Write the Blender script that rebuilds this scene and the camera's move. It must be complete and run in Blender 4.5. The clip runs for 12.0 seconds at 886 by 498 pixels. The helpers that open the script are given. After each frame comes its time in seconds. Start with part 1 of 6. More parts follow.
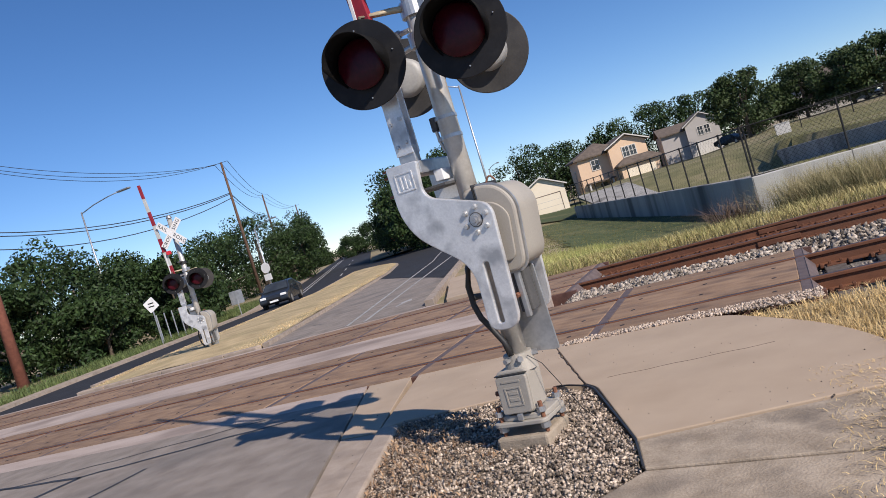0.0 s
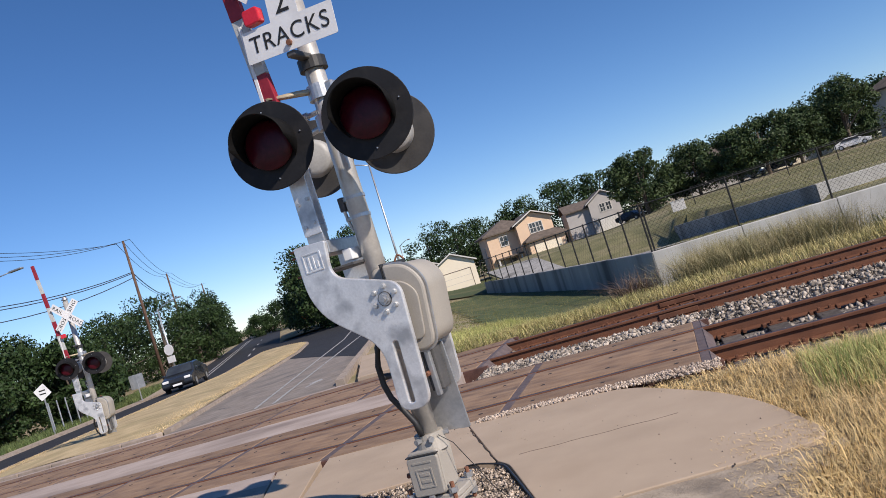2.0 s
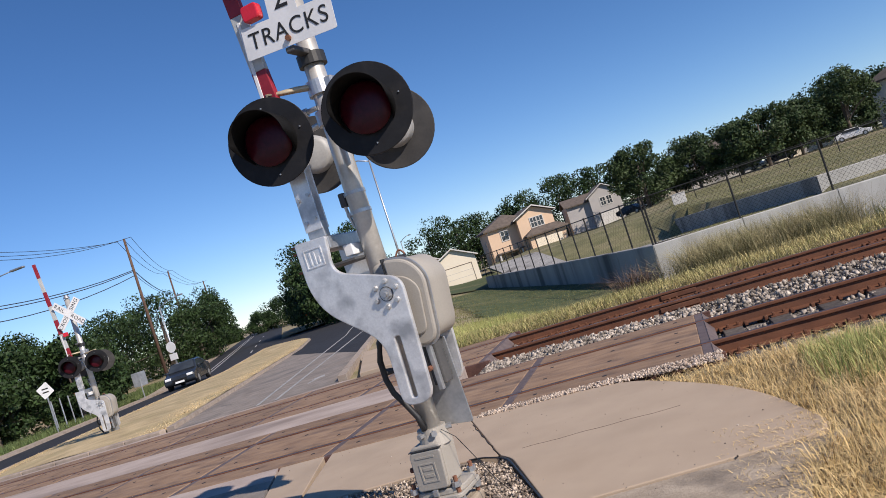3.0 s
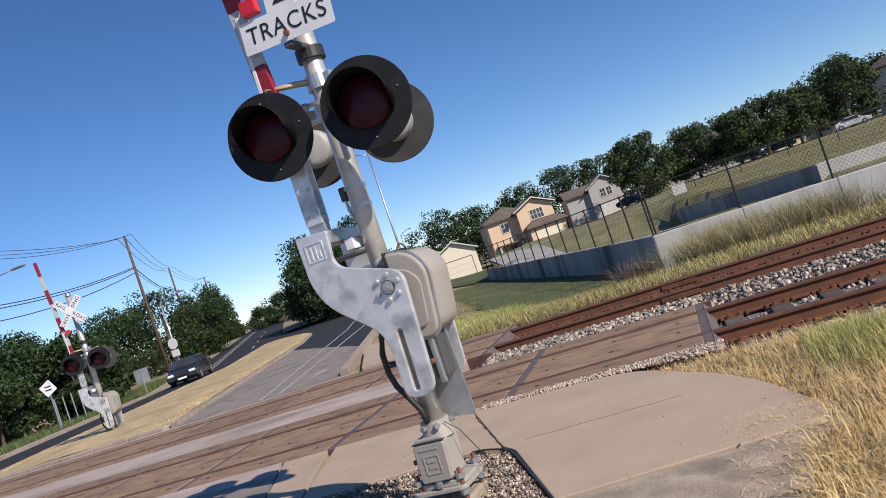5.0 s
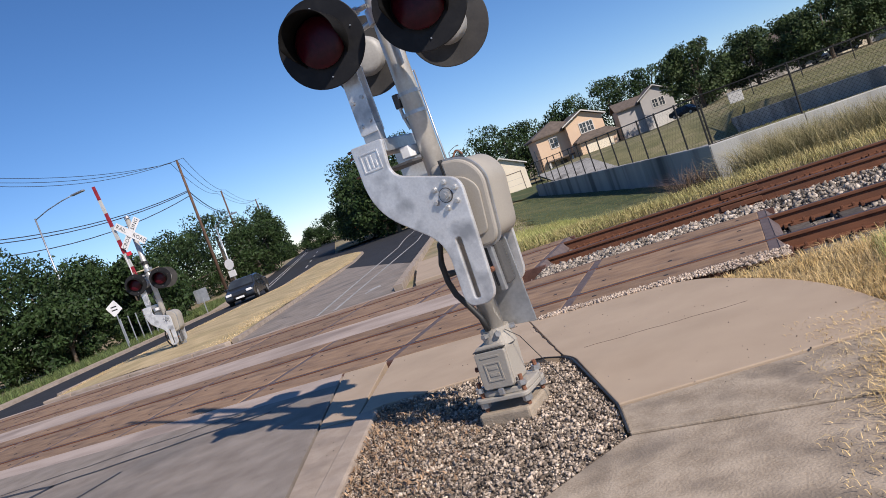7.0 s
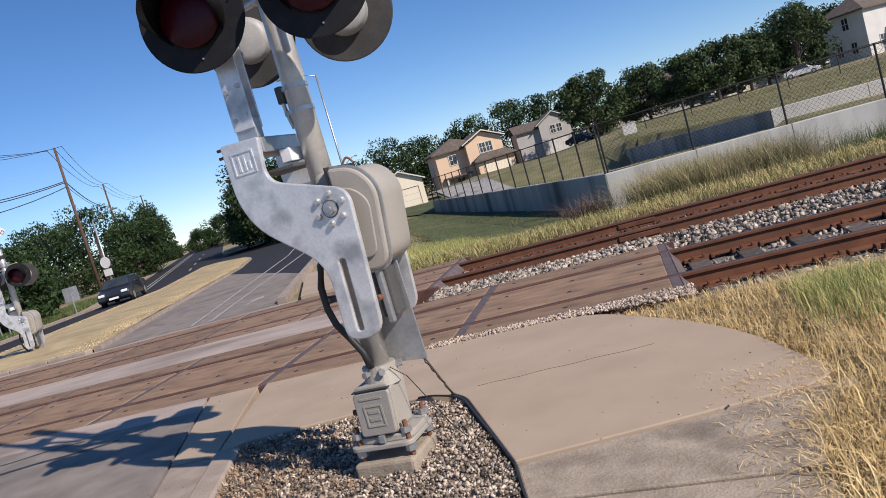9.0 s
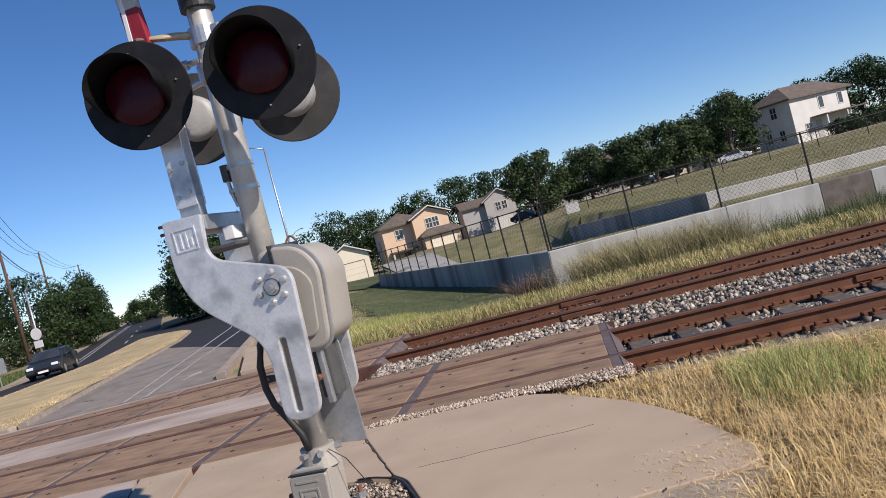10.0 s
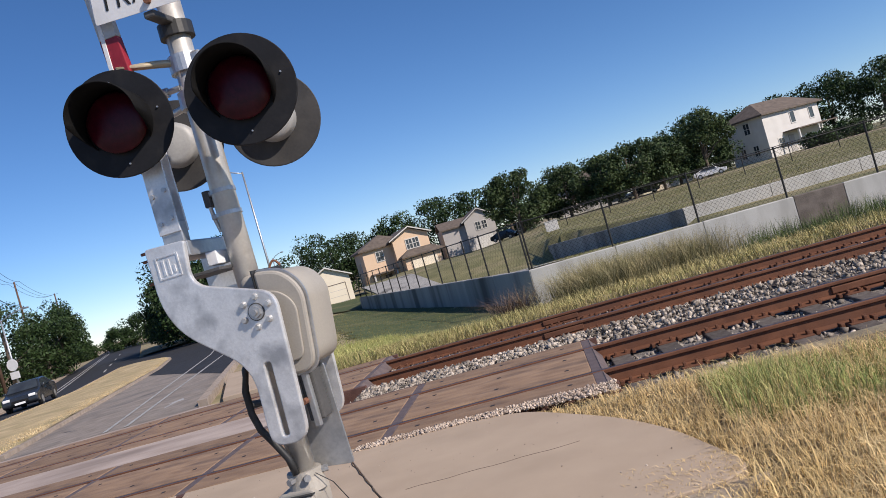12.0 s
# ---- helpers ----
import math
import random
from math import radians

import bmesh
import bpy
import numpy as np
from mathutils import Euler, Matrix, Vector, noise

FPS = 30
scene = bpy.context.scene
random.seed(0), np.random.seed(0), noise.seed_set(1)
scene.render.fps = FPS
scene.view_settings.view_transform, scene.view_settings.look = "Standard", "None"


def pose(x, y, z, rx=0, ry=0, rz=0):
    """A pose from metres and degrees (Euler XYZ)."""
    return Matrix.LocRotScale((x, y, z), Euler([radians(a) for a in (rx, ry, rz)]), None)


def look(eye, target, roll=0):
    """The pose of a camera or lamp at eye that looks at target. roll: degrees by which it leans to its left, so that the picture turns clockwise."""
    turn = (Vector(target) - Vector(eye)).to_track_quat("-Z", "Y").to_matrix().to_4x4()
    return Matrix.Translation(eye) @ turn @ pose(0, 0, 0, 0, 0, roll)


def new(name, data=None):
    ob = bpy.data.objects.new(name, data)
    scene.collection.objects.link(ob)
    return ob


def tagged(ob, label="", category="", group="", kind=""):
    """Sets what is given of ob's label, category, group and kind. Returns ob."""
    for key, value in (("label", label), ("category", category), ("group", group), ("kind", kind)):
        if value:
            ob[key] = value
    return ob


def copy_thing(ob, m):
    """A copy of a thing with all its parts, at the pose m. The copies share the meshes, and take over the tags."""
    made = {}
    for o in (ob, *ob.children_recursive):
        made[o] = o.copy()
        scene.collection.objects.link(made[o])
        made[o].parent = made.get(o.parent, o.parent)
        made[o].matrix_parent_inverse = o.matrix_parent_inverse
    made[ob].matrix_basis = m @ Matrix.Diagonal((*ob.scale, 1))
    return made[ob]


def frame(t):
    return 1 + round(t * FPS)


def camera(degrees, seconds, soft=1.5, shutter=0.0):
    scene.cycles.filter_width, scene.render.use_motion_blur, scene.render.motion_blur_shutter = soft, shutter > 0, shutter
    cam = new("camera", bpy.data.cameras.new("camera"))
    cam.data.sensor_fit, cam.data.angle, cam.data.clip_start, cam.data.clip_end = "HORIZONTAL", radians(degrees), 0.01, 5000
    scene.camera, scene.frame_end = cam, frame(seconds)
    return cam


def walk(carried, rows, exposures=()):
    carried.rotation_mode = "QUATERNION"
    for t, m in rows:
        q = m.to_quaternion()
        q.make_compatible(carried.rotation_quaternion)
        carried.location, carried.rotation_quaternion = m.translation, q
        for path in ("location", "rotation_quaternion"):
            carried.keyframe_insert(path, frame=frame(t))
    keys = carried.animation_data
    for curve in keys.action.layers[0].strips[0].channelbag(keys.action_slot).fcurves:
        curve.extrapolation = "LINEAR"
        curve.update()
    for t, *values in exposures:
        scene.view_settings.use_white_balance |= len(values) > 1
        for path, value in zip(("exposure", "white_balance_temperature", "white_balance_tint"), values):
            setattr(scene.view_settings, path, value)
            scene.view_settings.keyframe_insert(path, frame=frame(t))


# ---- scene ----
cam = camera(58.9, 12.0, 0.9)
PATH = [
    (0, (3.715, -0.203, 1.613), (2.912, 1.628, 1.542), -16.9),
    (0.5, (3.738, -0.195, 1.619), (3.203, 1.733, 1.608), -16.5),
    (1, (3.74, -0.2, 1.619), (3.233, 1.735, 1.628), -16.8),
    (1.5, (3.743, -0.201, 1.623), (3.209, 1.726, 1.649), -17.3),
    (2, (3.742, -0.212, 1.624), (3.195, 1.711, 1.672), -17.6),
    (2.5, (3.746, -0.199, 1.622), (3.195, 1.723, 1.667), -18.0),
    (3, (3.739, -0.21, 1.621), (3.186, 1.712, 1.658), -18.1),
    (5, (3.738, -0.222, 1.62), (3.179, 1.699, 1.641), -18.8),
    (5.5, (3.727, -0.22, 1.619), (3.152, 1.695, 1.64), -18.8),
    (6, (3.705, -0.204, 1.614), (3.084, 1.697, 1.619), -18.3),
    (6.5, (3.671, -0.185, 1.597), (2.995, 1.697, 1.55), -18.5),
    (6.7, (3.65, -0.188, 1.587), (2.954, 1.684, 1.494), -19.4),
    (8.3, (3.523, 0.381, 1.558), (2.687, 2.187, 1.367), -19.3),
    (8.5, (3.464, 0.477, 1.567), (2.747, 2.331, 1.351), -18.5),
    (9, (3.455, 0.512, 1.575), (2.978, 2.445, 1.387), -16.1),
    (9.5, (3.488, 0.488, 1.603), (3.157, 2.459, 1.514), -14.9),
    (10, (3.489, 0.484, 1.604), (3.19, 2.461, 1.561), -15.0),
    (10.5, (3.495, 0.481, 1.603), (3.193, 2.458, 1.571), -15.5),
    (11, (3.498, 0.454, 1.605), (3.217, 2.434, 1.578), -15.9),
    (11.5, (3.494, 0.443, 1.606), (3.241, 2.427, 1.589), -16.0),
    (12, (3.482, 0.445, 1.61), (3.244, 2.431, 1.604), -16.2),
]
walk(cam, [(t, look(eye, target, roll)) for t, eye, target, roll in PATH], [(0, 0.12, 5850, 17), (12, 0.12, 5850, 17)])

# ---- world and sun ----
SUN_EL, SUN_AZ = radians(36), Vector((0.866, -0.5, 0))
world = bpy.data.worlds.new("world")
scene.world = world
world.use_nodes = True
wn = world.node_tree.nodes
sky = wn.new("ShaderNodeTexSky")
sky.sky_type = "NISHITA"
sky.sun_disc = False
sky.sun_elevation = SUN_EL
sky.sun_rotation = math.atan2(SUN_AZ.x, SUN_AZ.y)
sky.air_density, sky.dust_density, sky.ozone_density = 0.75, 0.0, 2.5
tone = wn.new("ShaderNodeHueSaturation")
tone.inputs["Saturation"].default_value = 1.17
world.node_tree.links.new(sky.outputs[0], tone.inputs["Color"])
world.node_tree.links.new(tone.outputs[0], wn["Background"].inputs[0])
wn["Background"].inputs[1].default_value = 0.097
sun = new("sun", bpy.data.lights.new("sun", "SUN"))
sun.data.energy, sun.data.angle, sun.data.color = 4.9, radians(0.6), (1.0, 0.87, 0.66)
to_sun = Vector((SUN_AZ.x * math.cos(SUN_EL), SUN_AZ.y * math.cos(SUN_EL), math.sin(SUN_EL)))
sun.matrix_world = look((0, 0, 40), (-to_sun.x, -to_sun.y, 40 - to_sun.z))


# ---- materials ----
def mat(name, a, b, scale=6.0, rough=0.8, metal=0.0, bump=0.2, fine=60.0, spot=None, spot_scale=1.5, spot_amount=0.5,
        island=0.0, rnd=0.0, spec=0.5, stretch=None):
    """Two colours mixed by noise at two scales, a third in larger stains, relief from the finer noise."""
    m = bpy.data.materials.new(name)
    m.use_nodes = True
    nt = m.node_tree
    N, L = nt.nodes, nt.links
    bs = N["Principled BSDF"]
    bs.inputs["Roughness"].default_value = rough
    bs.inputs["Metallic"].default_value = metal
    bs.inputs["Specular IOR Level"].default_value = spec
    co = N.new("ShaderNodeTexCoord")
    n1 = N.new("ShaderNodeTexNoise"); n1.inputs["Scale"].default_value = scale; n1.inputs["Detail"].default_value = 6
    n2 = N.new("ShaderNodeTexNoise"); n2.inputs["Scale"].default_value = fine; n2.inputs["Detail"].default_value = 3
    vec = co.outputs["Object"]
    if stretch:
        mp = N.new("ShaderNodeMapping"); mp.inputs["Scale"].default_value = stretch
        L.new(vec, mp.inputs["Vector"]); vec = mp.outputs[0]
    L.new(vec, n1.inputs["Vector"]); L.new(co.outputs["Object"], n2.inputs["Vector"])
    add = N.new("ShaderNodeMath"); add.operation = "MULTIPLY_ADD"
    L.new(n2.outputs["Fac"], add.inputs[0]); add.inputs[1].default_value = 0.5; 
    L.new(n1.outputs["Fac"], add.inputs[2])
    ramp = N.new("ShaderNodeValToRGB")
    ramp.color_ramp.elements[0].position, ramp.color_ramp.elements[1].position = 0.55, 0.95
    ramp.color_ramp.elements[0].color, ramp.color_ramp.elements[1].color = (*a, 1), (*b, 1)
    L.new(add.outputs[0], ramp.inputs[0])
    col = ramp.outputs[0]
    if spot:
        n3 = N.new("ShaderNodeTexNoise"); n3.inputs["Scale"].default_value = spot_scale; n3.inputs["Detail"].default_value = 5
        L.new(vec, n3.inputs["Vector"])
        r3 = N.new("ShaderNodeValToRGB")
        r3.color_ramp.elements[0].position, r3.color_ramp.elements[1].position = 0.5, 0.68
        r3.color_ramp.elements[1].color = (spot_amount,) * 3 + (1,)
        r3.color_ramp.elements[0].color = (0, 0, 0, 1)
        L.new(n3.outputs["Fac"], r3.inputs[0])
        mx = N.new("ShaderNodeMix"); mx.data_type = "RGBA"
        L.new(r3.outputs[0], mx.inputs["Factor"]); L.new(col, mx.inputs["A"]); mx.inputs["B"].default_value = (*spot, 1)
        col = mx.outputs["Result"]
    if island or rnd:
        src = N.new("ShaderNodeNewGeometry").outputs["Random Per Island"] if island else N.new("ShaderNodeObjectInfo").outputs["Random"]
        amount = island or rnd
        mr = N.new("ShaderNodeMapRange")
        L.new(src, mr.inputs[0]); mr.inputs["To Min"].default_value = 1 - amount; mr.inputs["To Max"].default_value = 1 + amount
        hsv = N.new("ShaderNodeHueSaturation")
        L.new(mr.outputs[0], hsv.inputs["Value"]); L.new(col, hsv.inputs["Color"])
        col = hsv.outputs[0]
    L.new(col, bs.inputs["Base Color"])
    if bump:
        bp = N.new("ShaderNodeBump"); bp.inputs["Strength"].default_value = bump; bp.inputs["Distance"].default_value = 0.02
        L.new(add.outputs[0], bp.inputs["Height"]); L.new(bp.outputs[0], bs.inputs["Normal"])
    return m


ASPHALT = mat("asphalt_old", (0.21, 0.175, 0.145), (0.32, 0.275, 0.235), 3, 0.9, bump=0.5, fine=140, spot=(0.11, 0.105, 0.1), spot_scale=0.6)
ASPHALT_NEW = mat("asphalt_new", (0.022, 0.023, 0.026), (0.04, 0.04, 0.044), 2, 0.85, bump=0.3, fine=120, spec=0.3)
CONC = mat("concrete_pad", (0.405, 0.31, 0.22), (0.475, 0.37, 0.268), 1.6, 0.9, bump=0.12, fine=180, spot=(0.31, 0.245, 0.18), spot_scale=1.3, spot_amount=0.22, rnd=0.04)
CONC_GREY = mat("concrete_grey", (0.29, 0.23, 0.165), (0.47, 0.385, 0.29), 5, 0.92, bump=0.5, fine=70, spot=(0.17, 0.14, 0.11), spot_scale=2.6, spot_amount=0.65, rnd=0.06)
CONC_STRIP = mat("concrete_pink", (0.36, 0.285, 0.24), (0.50, 0.41, 0.355), 3, 0.9, bump=0.3, fine=90, spot=(0.20, 0.155, 0.13), spot_scale=1.1, spot_amount=0.75, stretch=(0.35, 1, 1))
PANEL = mat("crossing_panel_concrete", (0.195, 0.121, 0.074), (0.33, 0.217, 0.132), 5, 0.85, bump=0.3, fine=80, spot=(0.085, 0.058, 0.048), spot_scale=2.2, spot_amount=0.7, rnd=0.12, stretch=(0.5, 1.2, 1))
RUBBER = mat("steel_edge_strip", (0.10, 0.075, 0.072), (0.16, 0.12, 0.11), 8, 0.7, bump=0.15, fine=80)
FLANGE = mat("flangeway_filler", (0.02, 0.016, 0.018), (0.04, 0.03, 0.032), 8, 0.8, bump=0.3)
RAIL_RUST = mat("rusty_rail_steel", (0.115, 0.045, 0.022), (0.185, 0.075, 0.036), 6, 0.75, 0.1, bump=0.2, fine=90, spot=(0.09, 0.04, 0.025), spot_scale=3)
RAIL_TOP = mat("worn_rail_top", (0.07, 0.048, 0.045), (0.12, 0.085, 0.08), 10, 0.5, 0.4, bump=0.05)
TIE = mat("weathered_tie", (0.07, 0.055, 0.045), (0.13, 0.11, 0.095), 12, 0.9, bump=0.5, rnd=0.2)
TIMBER = mat("red_brown_timber", (0.075, 0.035, 0.028), (0.13, 0.065, 0.05), 9, 0.9, bump=0.4)
BALLAST = mat("ballast_stone", (0.165, 0.138, 0.112), (0.45, 0.39, 0.325), 20, 0.9, bump=0.3, island=0.75)
THATCH = mat("thatch_soil", (0.07, 0.052, 0.028), (0.19, 0.14, 0.075), 14, 0.95, bump=1.0, fine=60)
CRACKM = mat("crack_dirt", (0.05, 0.037, 0.028), (0.11, 0.08, 0.06), 20, 0.95, bump=0.2)
WEED = mat("weed_blade", (0.15, 0.15, 0.06), (0.42, 0.345, 0.18), 2.0, 0.85, bump=0, island=0.45)
BALLAST_BED = mat("ballast_bed", (0.10, 0.085, 0.075), (0.3, 0.27, 0.24), 35, 0.95, bump=1.0, fine=90)
EDGEGRAV = mat("pale_gravel", (0.36, 0.28, 0.22), (0.60, 0.50, 0.41), 3, 0.9, bump=0.2, island=0.45)
GRAVEL = mat("gravel_stone", (0.16, 0.12, 0.088), (0.54, 0.45, 0.36), 9, 0.9, bump=0.2, island=0.78)
GRAVEL_BED = mat("gravel_soil", (0.15, 0.115, 0.085), (0.32, 0.26, 0.20), 60, 0.95, bump=1.0, fine=160)
DIRT = mat("dry_ground", (0.23, 0.18, 0.105), (0.38, 0.31, 0.19), 1.5, 0.95, bump=0.6, fine=25, spot=(0.15, 0.16, 0.06), spot_scale=0.35, spot_amount=0.8)
GREEN = mat("green_lawn", (0.035, 0.058, 0.015), (0.085, 0.105, 0.036), 2.0, 0.95, bump=0.7, fine=30, spot=(0.17, 0.15, 0.065), spot_scale=0.25, spot_amount=0.5)
GRASS_DRY = mat("dry_grass_blade", (0.60, 0.42, 0.17), (0.80, 0.61, 0.31), 3, 0.8, bump=0, island=0.35)
GRASS_MIX = mat("yellow_green_blade", (0.20, 0.27, 0.06), (0.56, 0.49, 0.19), 1.2, 0.8, bump=0, island=0.35)
GRASS_GREEN = mat("green_blade", (0.06, 0.10, 0.025), (0.14, 0.17, 0.055), 2, 0.8, bump=0, island=0.4)
GRASS_BANK = mat("bank_blade", (0.26, 0.25, 0.09), (0.52, 0.42, 0.19), 0.7, 0.85, bump=0, island=0.4)
BUSH = mat("dead_bush_twig", (0.10, 0.065, 0.045), (0.24, 0.165, 0.11), 5, 0.9, bump=0, island=0.4)
LEAF = mat("oak_leaf", (0.017, 0.036, 0.011), (0.040, 0.068, 0.02), 0.6, 0.6, bump=0, island=0.5, spec=0.25)
LEAF_LIGHT = mat("light_leaf", (0.05, 0.095, 0.025), (0.10, 0.145, 0.045), 0.6, 0.6, bump=0, island=0.45, spec=0.3)
BARK = mat("bark", (0.09, 0.07, 0.055), (0.16, 0.13, 0.1), 9, 0.95, bump=0.8)
GALV = mat("galvanised_steel", (0.44, 0.45, 0.46), (0.60, 0.60, 0.60), 5, 0.42, 0.75, bump=0.06, fine=40, spot=(0.36, 0.36, 0.37), spot_scale=3.5)
BOLTM = mat("bolt_steel", (0.48, 0.48, 0.48), (0.60, 0.60, 0.59), 9, 0.35, 0.6, bump=0.05)
# dark blue-grey mottling paints reflections into the metal, along with stains
ALU = mat("cast_aluminium", (0.66, 0.66, 0.665), (0.86, 0.86, 0.86), 4, 0.38, 0.5, bump=0.10, fine=70, spot=(0.36, 0.37, 0.39), spot_scale=4.2, spot_amount=0.9)
MAST = mat("mast_paint", (0.52, 0.50, 0.46), (0.64, 0.62, 0.58), 6, 0.4, 0.45, bump=0.05, spot=(0.36, 0.32, 0.27), spot_scale=5)
FOUND = mat("foundation_concrete", (0.28, 0.23, 0.17), (0.40, 0.33, 0.25), 8, 0.9, bump=0.5, fine=90)
# lighter leaf for the house trees: sun and haze put into the colour
LEAF_MID = mat("sunlit_leaf", (0.026, 0.048, 0.016), (0.062, 0.088, 0.031), 0.6, 0.6, bump=0, island=0.5, spec=0.25)
MEDGRASS = mat("straw_blade", (0.44, 0.33, 0.165), (0.70, 0.55, 0.31), 0.8, 0.85, bump=0, island=0.35)
YARD = mat("yard_grass", (0.12, 0.12, 0.045), (0.23, 0.205, 0.095), 0.8, 0.95, bump=0.6, fine=20, spot=(0.31, 0.25, 0.15), spot_scale=0.2, spot_amount=0.75)
STRAW = mat("straw_ground", (0.36, 0.275, 0.145), (0.57, 0.445, 0.25), 1.5, 0.95, bump=0.7, fine=30, spot=(0.26, 0.23, 0.10), spot_scale=0.5, spot_amount=0.5)
NEARGREEN = mat("fresh_blade", (0.15, 0.24, 0.055), (0.30, 0.36, 0.11), 1.5, 0.8, bump=0, island=0.35)
LAWNB = mat("lawn_blade", (0.12, 0.13, 0.042), (0.27, 0.245, 0.10), 0.5, 0.85, bump=0, island=0.3)
LITTER = mat("dead_leaf", (0.22, 0.13, 0.07), (0.44, 0.30, 0.18), 6, 0.9, bump=0, island=0.5)
HOUSING = mat("housing_paint", (0.36, 0.332, 0.288), (0.43, 0.397, 0.345), 3, 0.6, 0.1, bump=0.05, fine=90, spot=(0.33, 0.30, 0.26), spot_scale=3)
BLACK = mat("black_paint", (0.0085, 0.0085, 0.010), (0.013, 0.013, 0.015), 6, 0.55, bump=0.05, spot=(0.022, 0.021, 0.021), spot_scale=9, spot_amount=0.6, spec=0.25)
DARKGREY = mat("dark_grey_paint", (0.06, 0.06, 0.06), (0.095, 0.092, 0.09), 6, 0.6, bump=0.05)
WHITEP = mat("white_sign_paint", (0.74, 0.74, 0.74), (0.82, 0.82, 0.82), 3, 0.5, bump=0.02, spot=(0.6, 0.6, 0.6), spot_scale=4, spot_amount=0.4)
REDP = mat("red_reflective", (0.22, 0.012, 0.022), (0.30, 0.02, 0.032), 8, 0.45, bump=0.02)
ARMGREY = mat("grey_reflective", (0.42, 0.43, 0.42), (0.52, 0.53, 0.52), 5, 0.5, bump=0.02)
LENS = mat("red_lens", (0.034, 0.002, 0.007), (0.06, 0.004, 0.011), 30, 0.3, bump=0.06, fine=200, spec=0.25)
VISOR = mat("matt_black_visor", (0.004, 0.004, 0.0045), (0.007, 0.007, 0.0075), 8, 0.75, bump=0.03, spec=0.15)
LAMPBACK = mat("lamp_housing_white", (0.30, 0.30, 0.30), (0.40, 0.40, 0.395), 6, 0.5, bump=0.03)
DISCBACK = mat("disc_back_paint", (0.028, 0.027, 0.027), (0.045, 0.043, 0.042), 5, 0.6, bump=0.05, spot=(0.07, 0.066, 0.06), spot_scale=6, spot_amount=0.4)
LENS_LIT = mat("red_lamp_plastic", (0.55, 0.02, 0.03), (0.65, 0.03, 0.05), 8, 0.2, bump=0.02)
BRASS = mat("tan_pipe", (0.42, 0.34, 0.22), (0.52, 0.44, 0.31), 8, 0.5, 0.3, bump=0.05)
CABLE = mat("black_rubber", (0.018, 0.018, 0.02), (0.03, 0.03, 0.03), 10, 0.5, bump=0.05)
RUST = mat("rust", (0.15, 0.06, 0.035), (0.24, 0.11, 0.06), 12, 0.85, bump=0.3)
RUSTPOLE = mat("brown_pole", (0.17, 0.06, 0.04), (0.26, 0.10, 0.065), 5, 0.85, bump=0.4)
WOODPOLE = mat("creosoted_pole", (0.08, 0.047, 0.03), (0.14, 0.082, 0.055), 5, 0.9, bump=0.5)
# base darkened to carry the shade on these walls; the dark streaks are stains
WALLSIDE = mat("shaded_streaked_concrete", (0.30, 0.29, 0.27), (0.40, 0.385, 0.36), 1.0, 0.9, bump=0.2, fine=30, spot=(0.07, 0.065, 0.06), spot_scale=0.55, spot_amount=0.8, stretch=(1.2, 1.2, 0.12), rnd=0.08)
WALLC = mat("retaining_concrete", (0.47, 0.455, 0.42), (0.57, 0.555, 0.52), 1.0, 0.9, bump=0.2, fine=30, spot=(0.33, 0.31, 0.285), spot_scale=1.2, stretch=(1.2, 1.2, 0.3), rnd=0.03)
WALLSTAIN = mat("stained_concrete", (0.11, 0.09, 0.075), (0.22, 0.185, 0.16), 2.5, 0.9, bump=0.2, fine=30, spot=(0.13, 0.11, 0.10), spot_scale=1.2)
FENCEM = mat("dark_fence_steel", (0.009, 0.009, 0.009), (0.018, 0.017, 0.016), 8, 0.6, 0.1, bump=0.05)
PEACH = mat("peach_siding", (0.66, 0.48, 0.33), (0.72, 0.53, 0.37), 0.7, 0.85, bump=0.1, fine=20)
CREAM = mat("cream_siding", (0.74, 0.66, 0.52), (0.79, 0.71, 0.57), 0.7, 0.85, bump=0.1, fine=20)
GREYS = mat("grey_siding", (0.40, 0.38, 0.37), (0.46, 0.44, 0.42), 0.7, 0.85, bump=0.1, fine=20)
WHITES = mat("white_siding", (0.56, 0.54, 0.51), (0.64, 0.62, 0.59), 0.7, 0.85, bump=0.1, fine=20)
ROOFM = mat("roof_shingle", (0.10, 0.08, 0.066), (0.17, 0.135, 0.11), 2, 0.95, bump=0.4, fine=14)
GLASS = mat("window_glass", (0.03, 0.035, 0.045), (0.05, 0.06, 0.07), 2, 0.08, bump=0)
CARDARK = mat("dark_car_paint", (0.03, 0.035, 0.045), (0.04, 0.045, 0.055), 2, 0.25, 0.3, bump=0)
CARWHITE = mat("white_car_paint", (0.75, 0.75, 0.75), (0.8, 0.8, 0.8), 2, 0.3, bump=0)
TYRE = mat("tyre_rubber", (0.015, 0.015, 0.015), (0.025, 0.025, 0.025), 8, 0.8, bump=0.1)
ORANGE = mat("orange_board", (0.62, 0.16, 0.05), (0.70, 0.2, 0.07), 3, 0.8, bump=0.1)
WIRE = mat("line_wire", (0.02, 0.02, 0.025), (0.03, 0.03, 0.035), 8, 0.6, bump=0)
LINEPAINT = mat("road_paint", (0.34, 0.33, 0.315), (0.50, 0.49, 0.475), 6, 0.8, bump=0.2, fine=90, spot=(0.22, 0.21, 0.20), spot_scale=3, spot_amount=0.8)
TAR = mat("crack_sealant", (0.03, 0.03, 0.032), (0.05, 0.05, 0.052), 8, 0.6, bump=0.1)
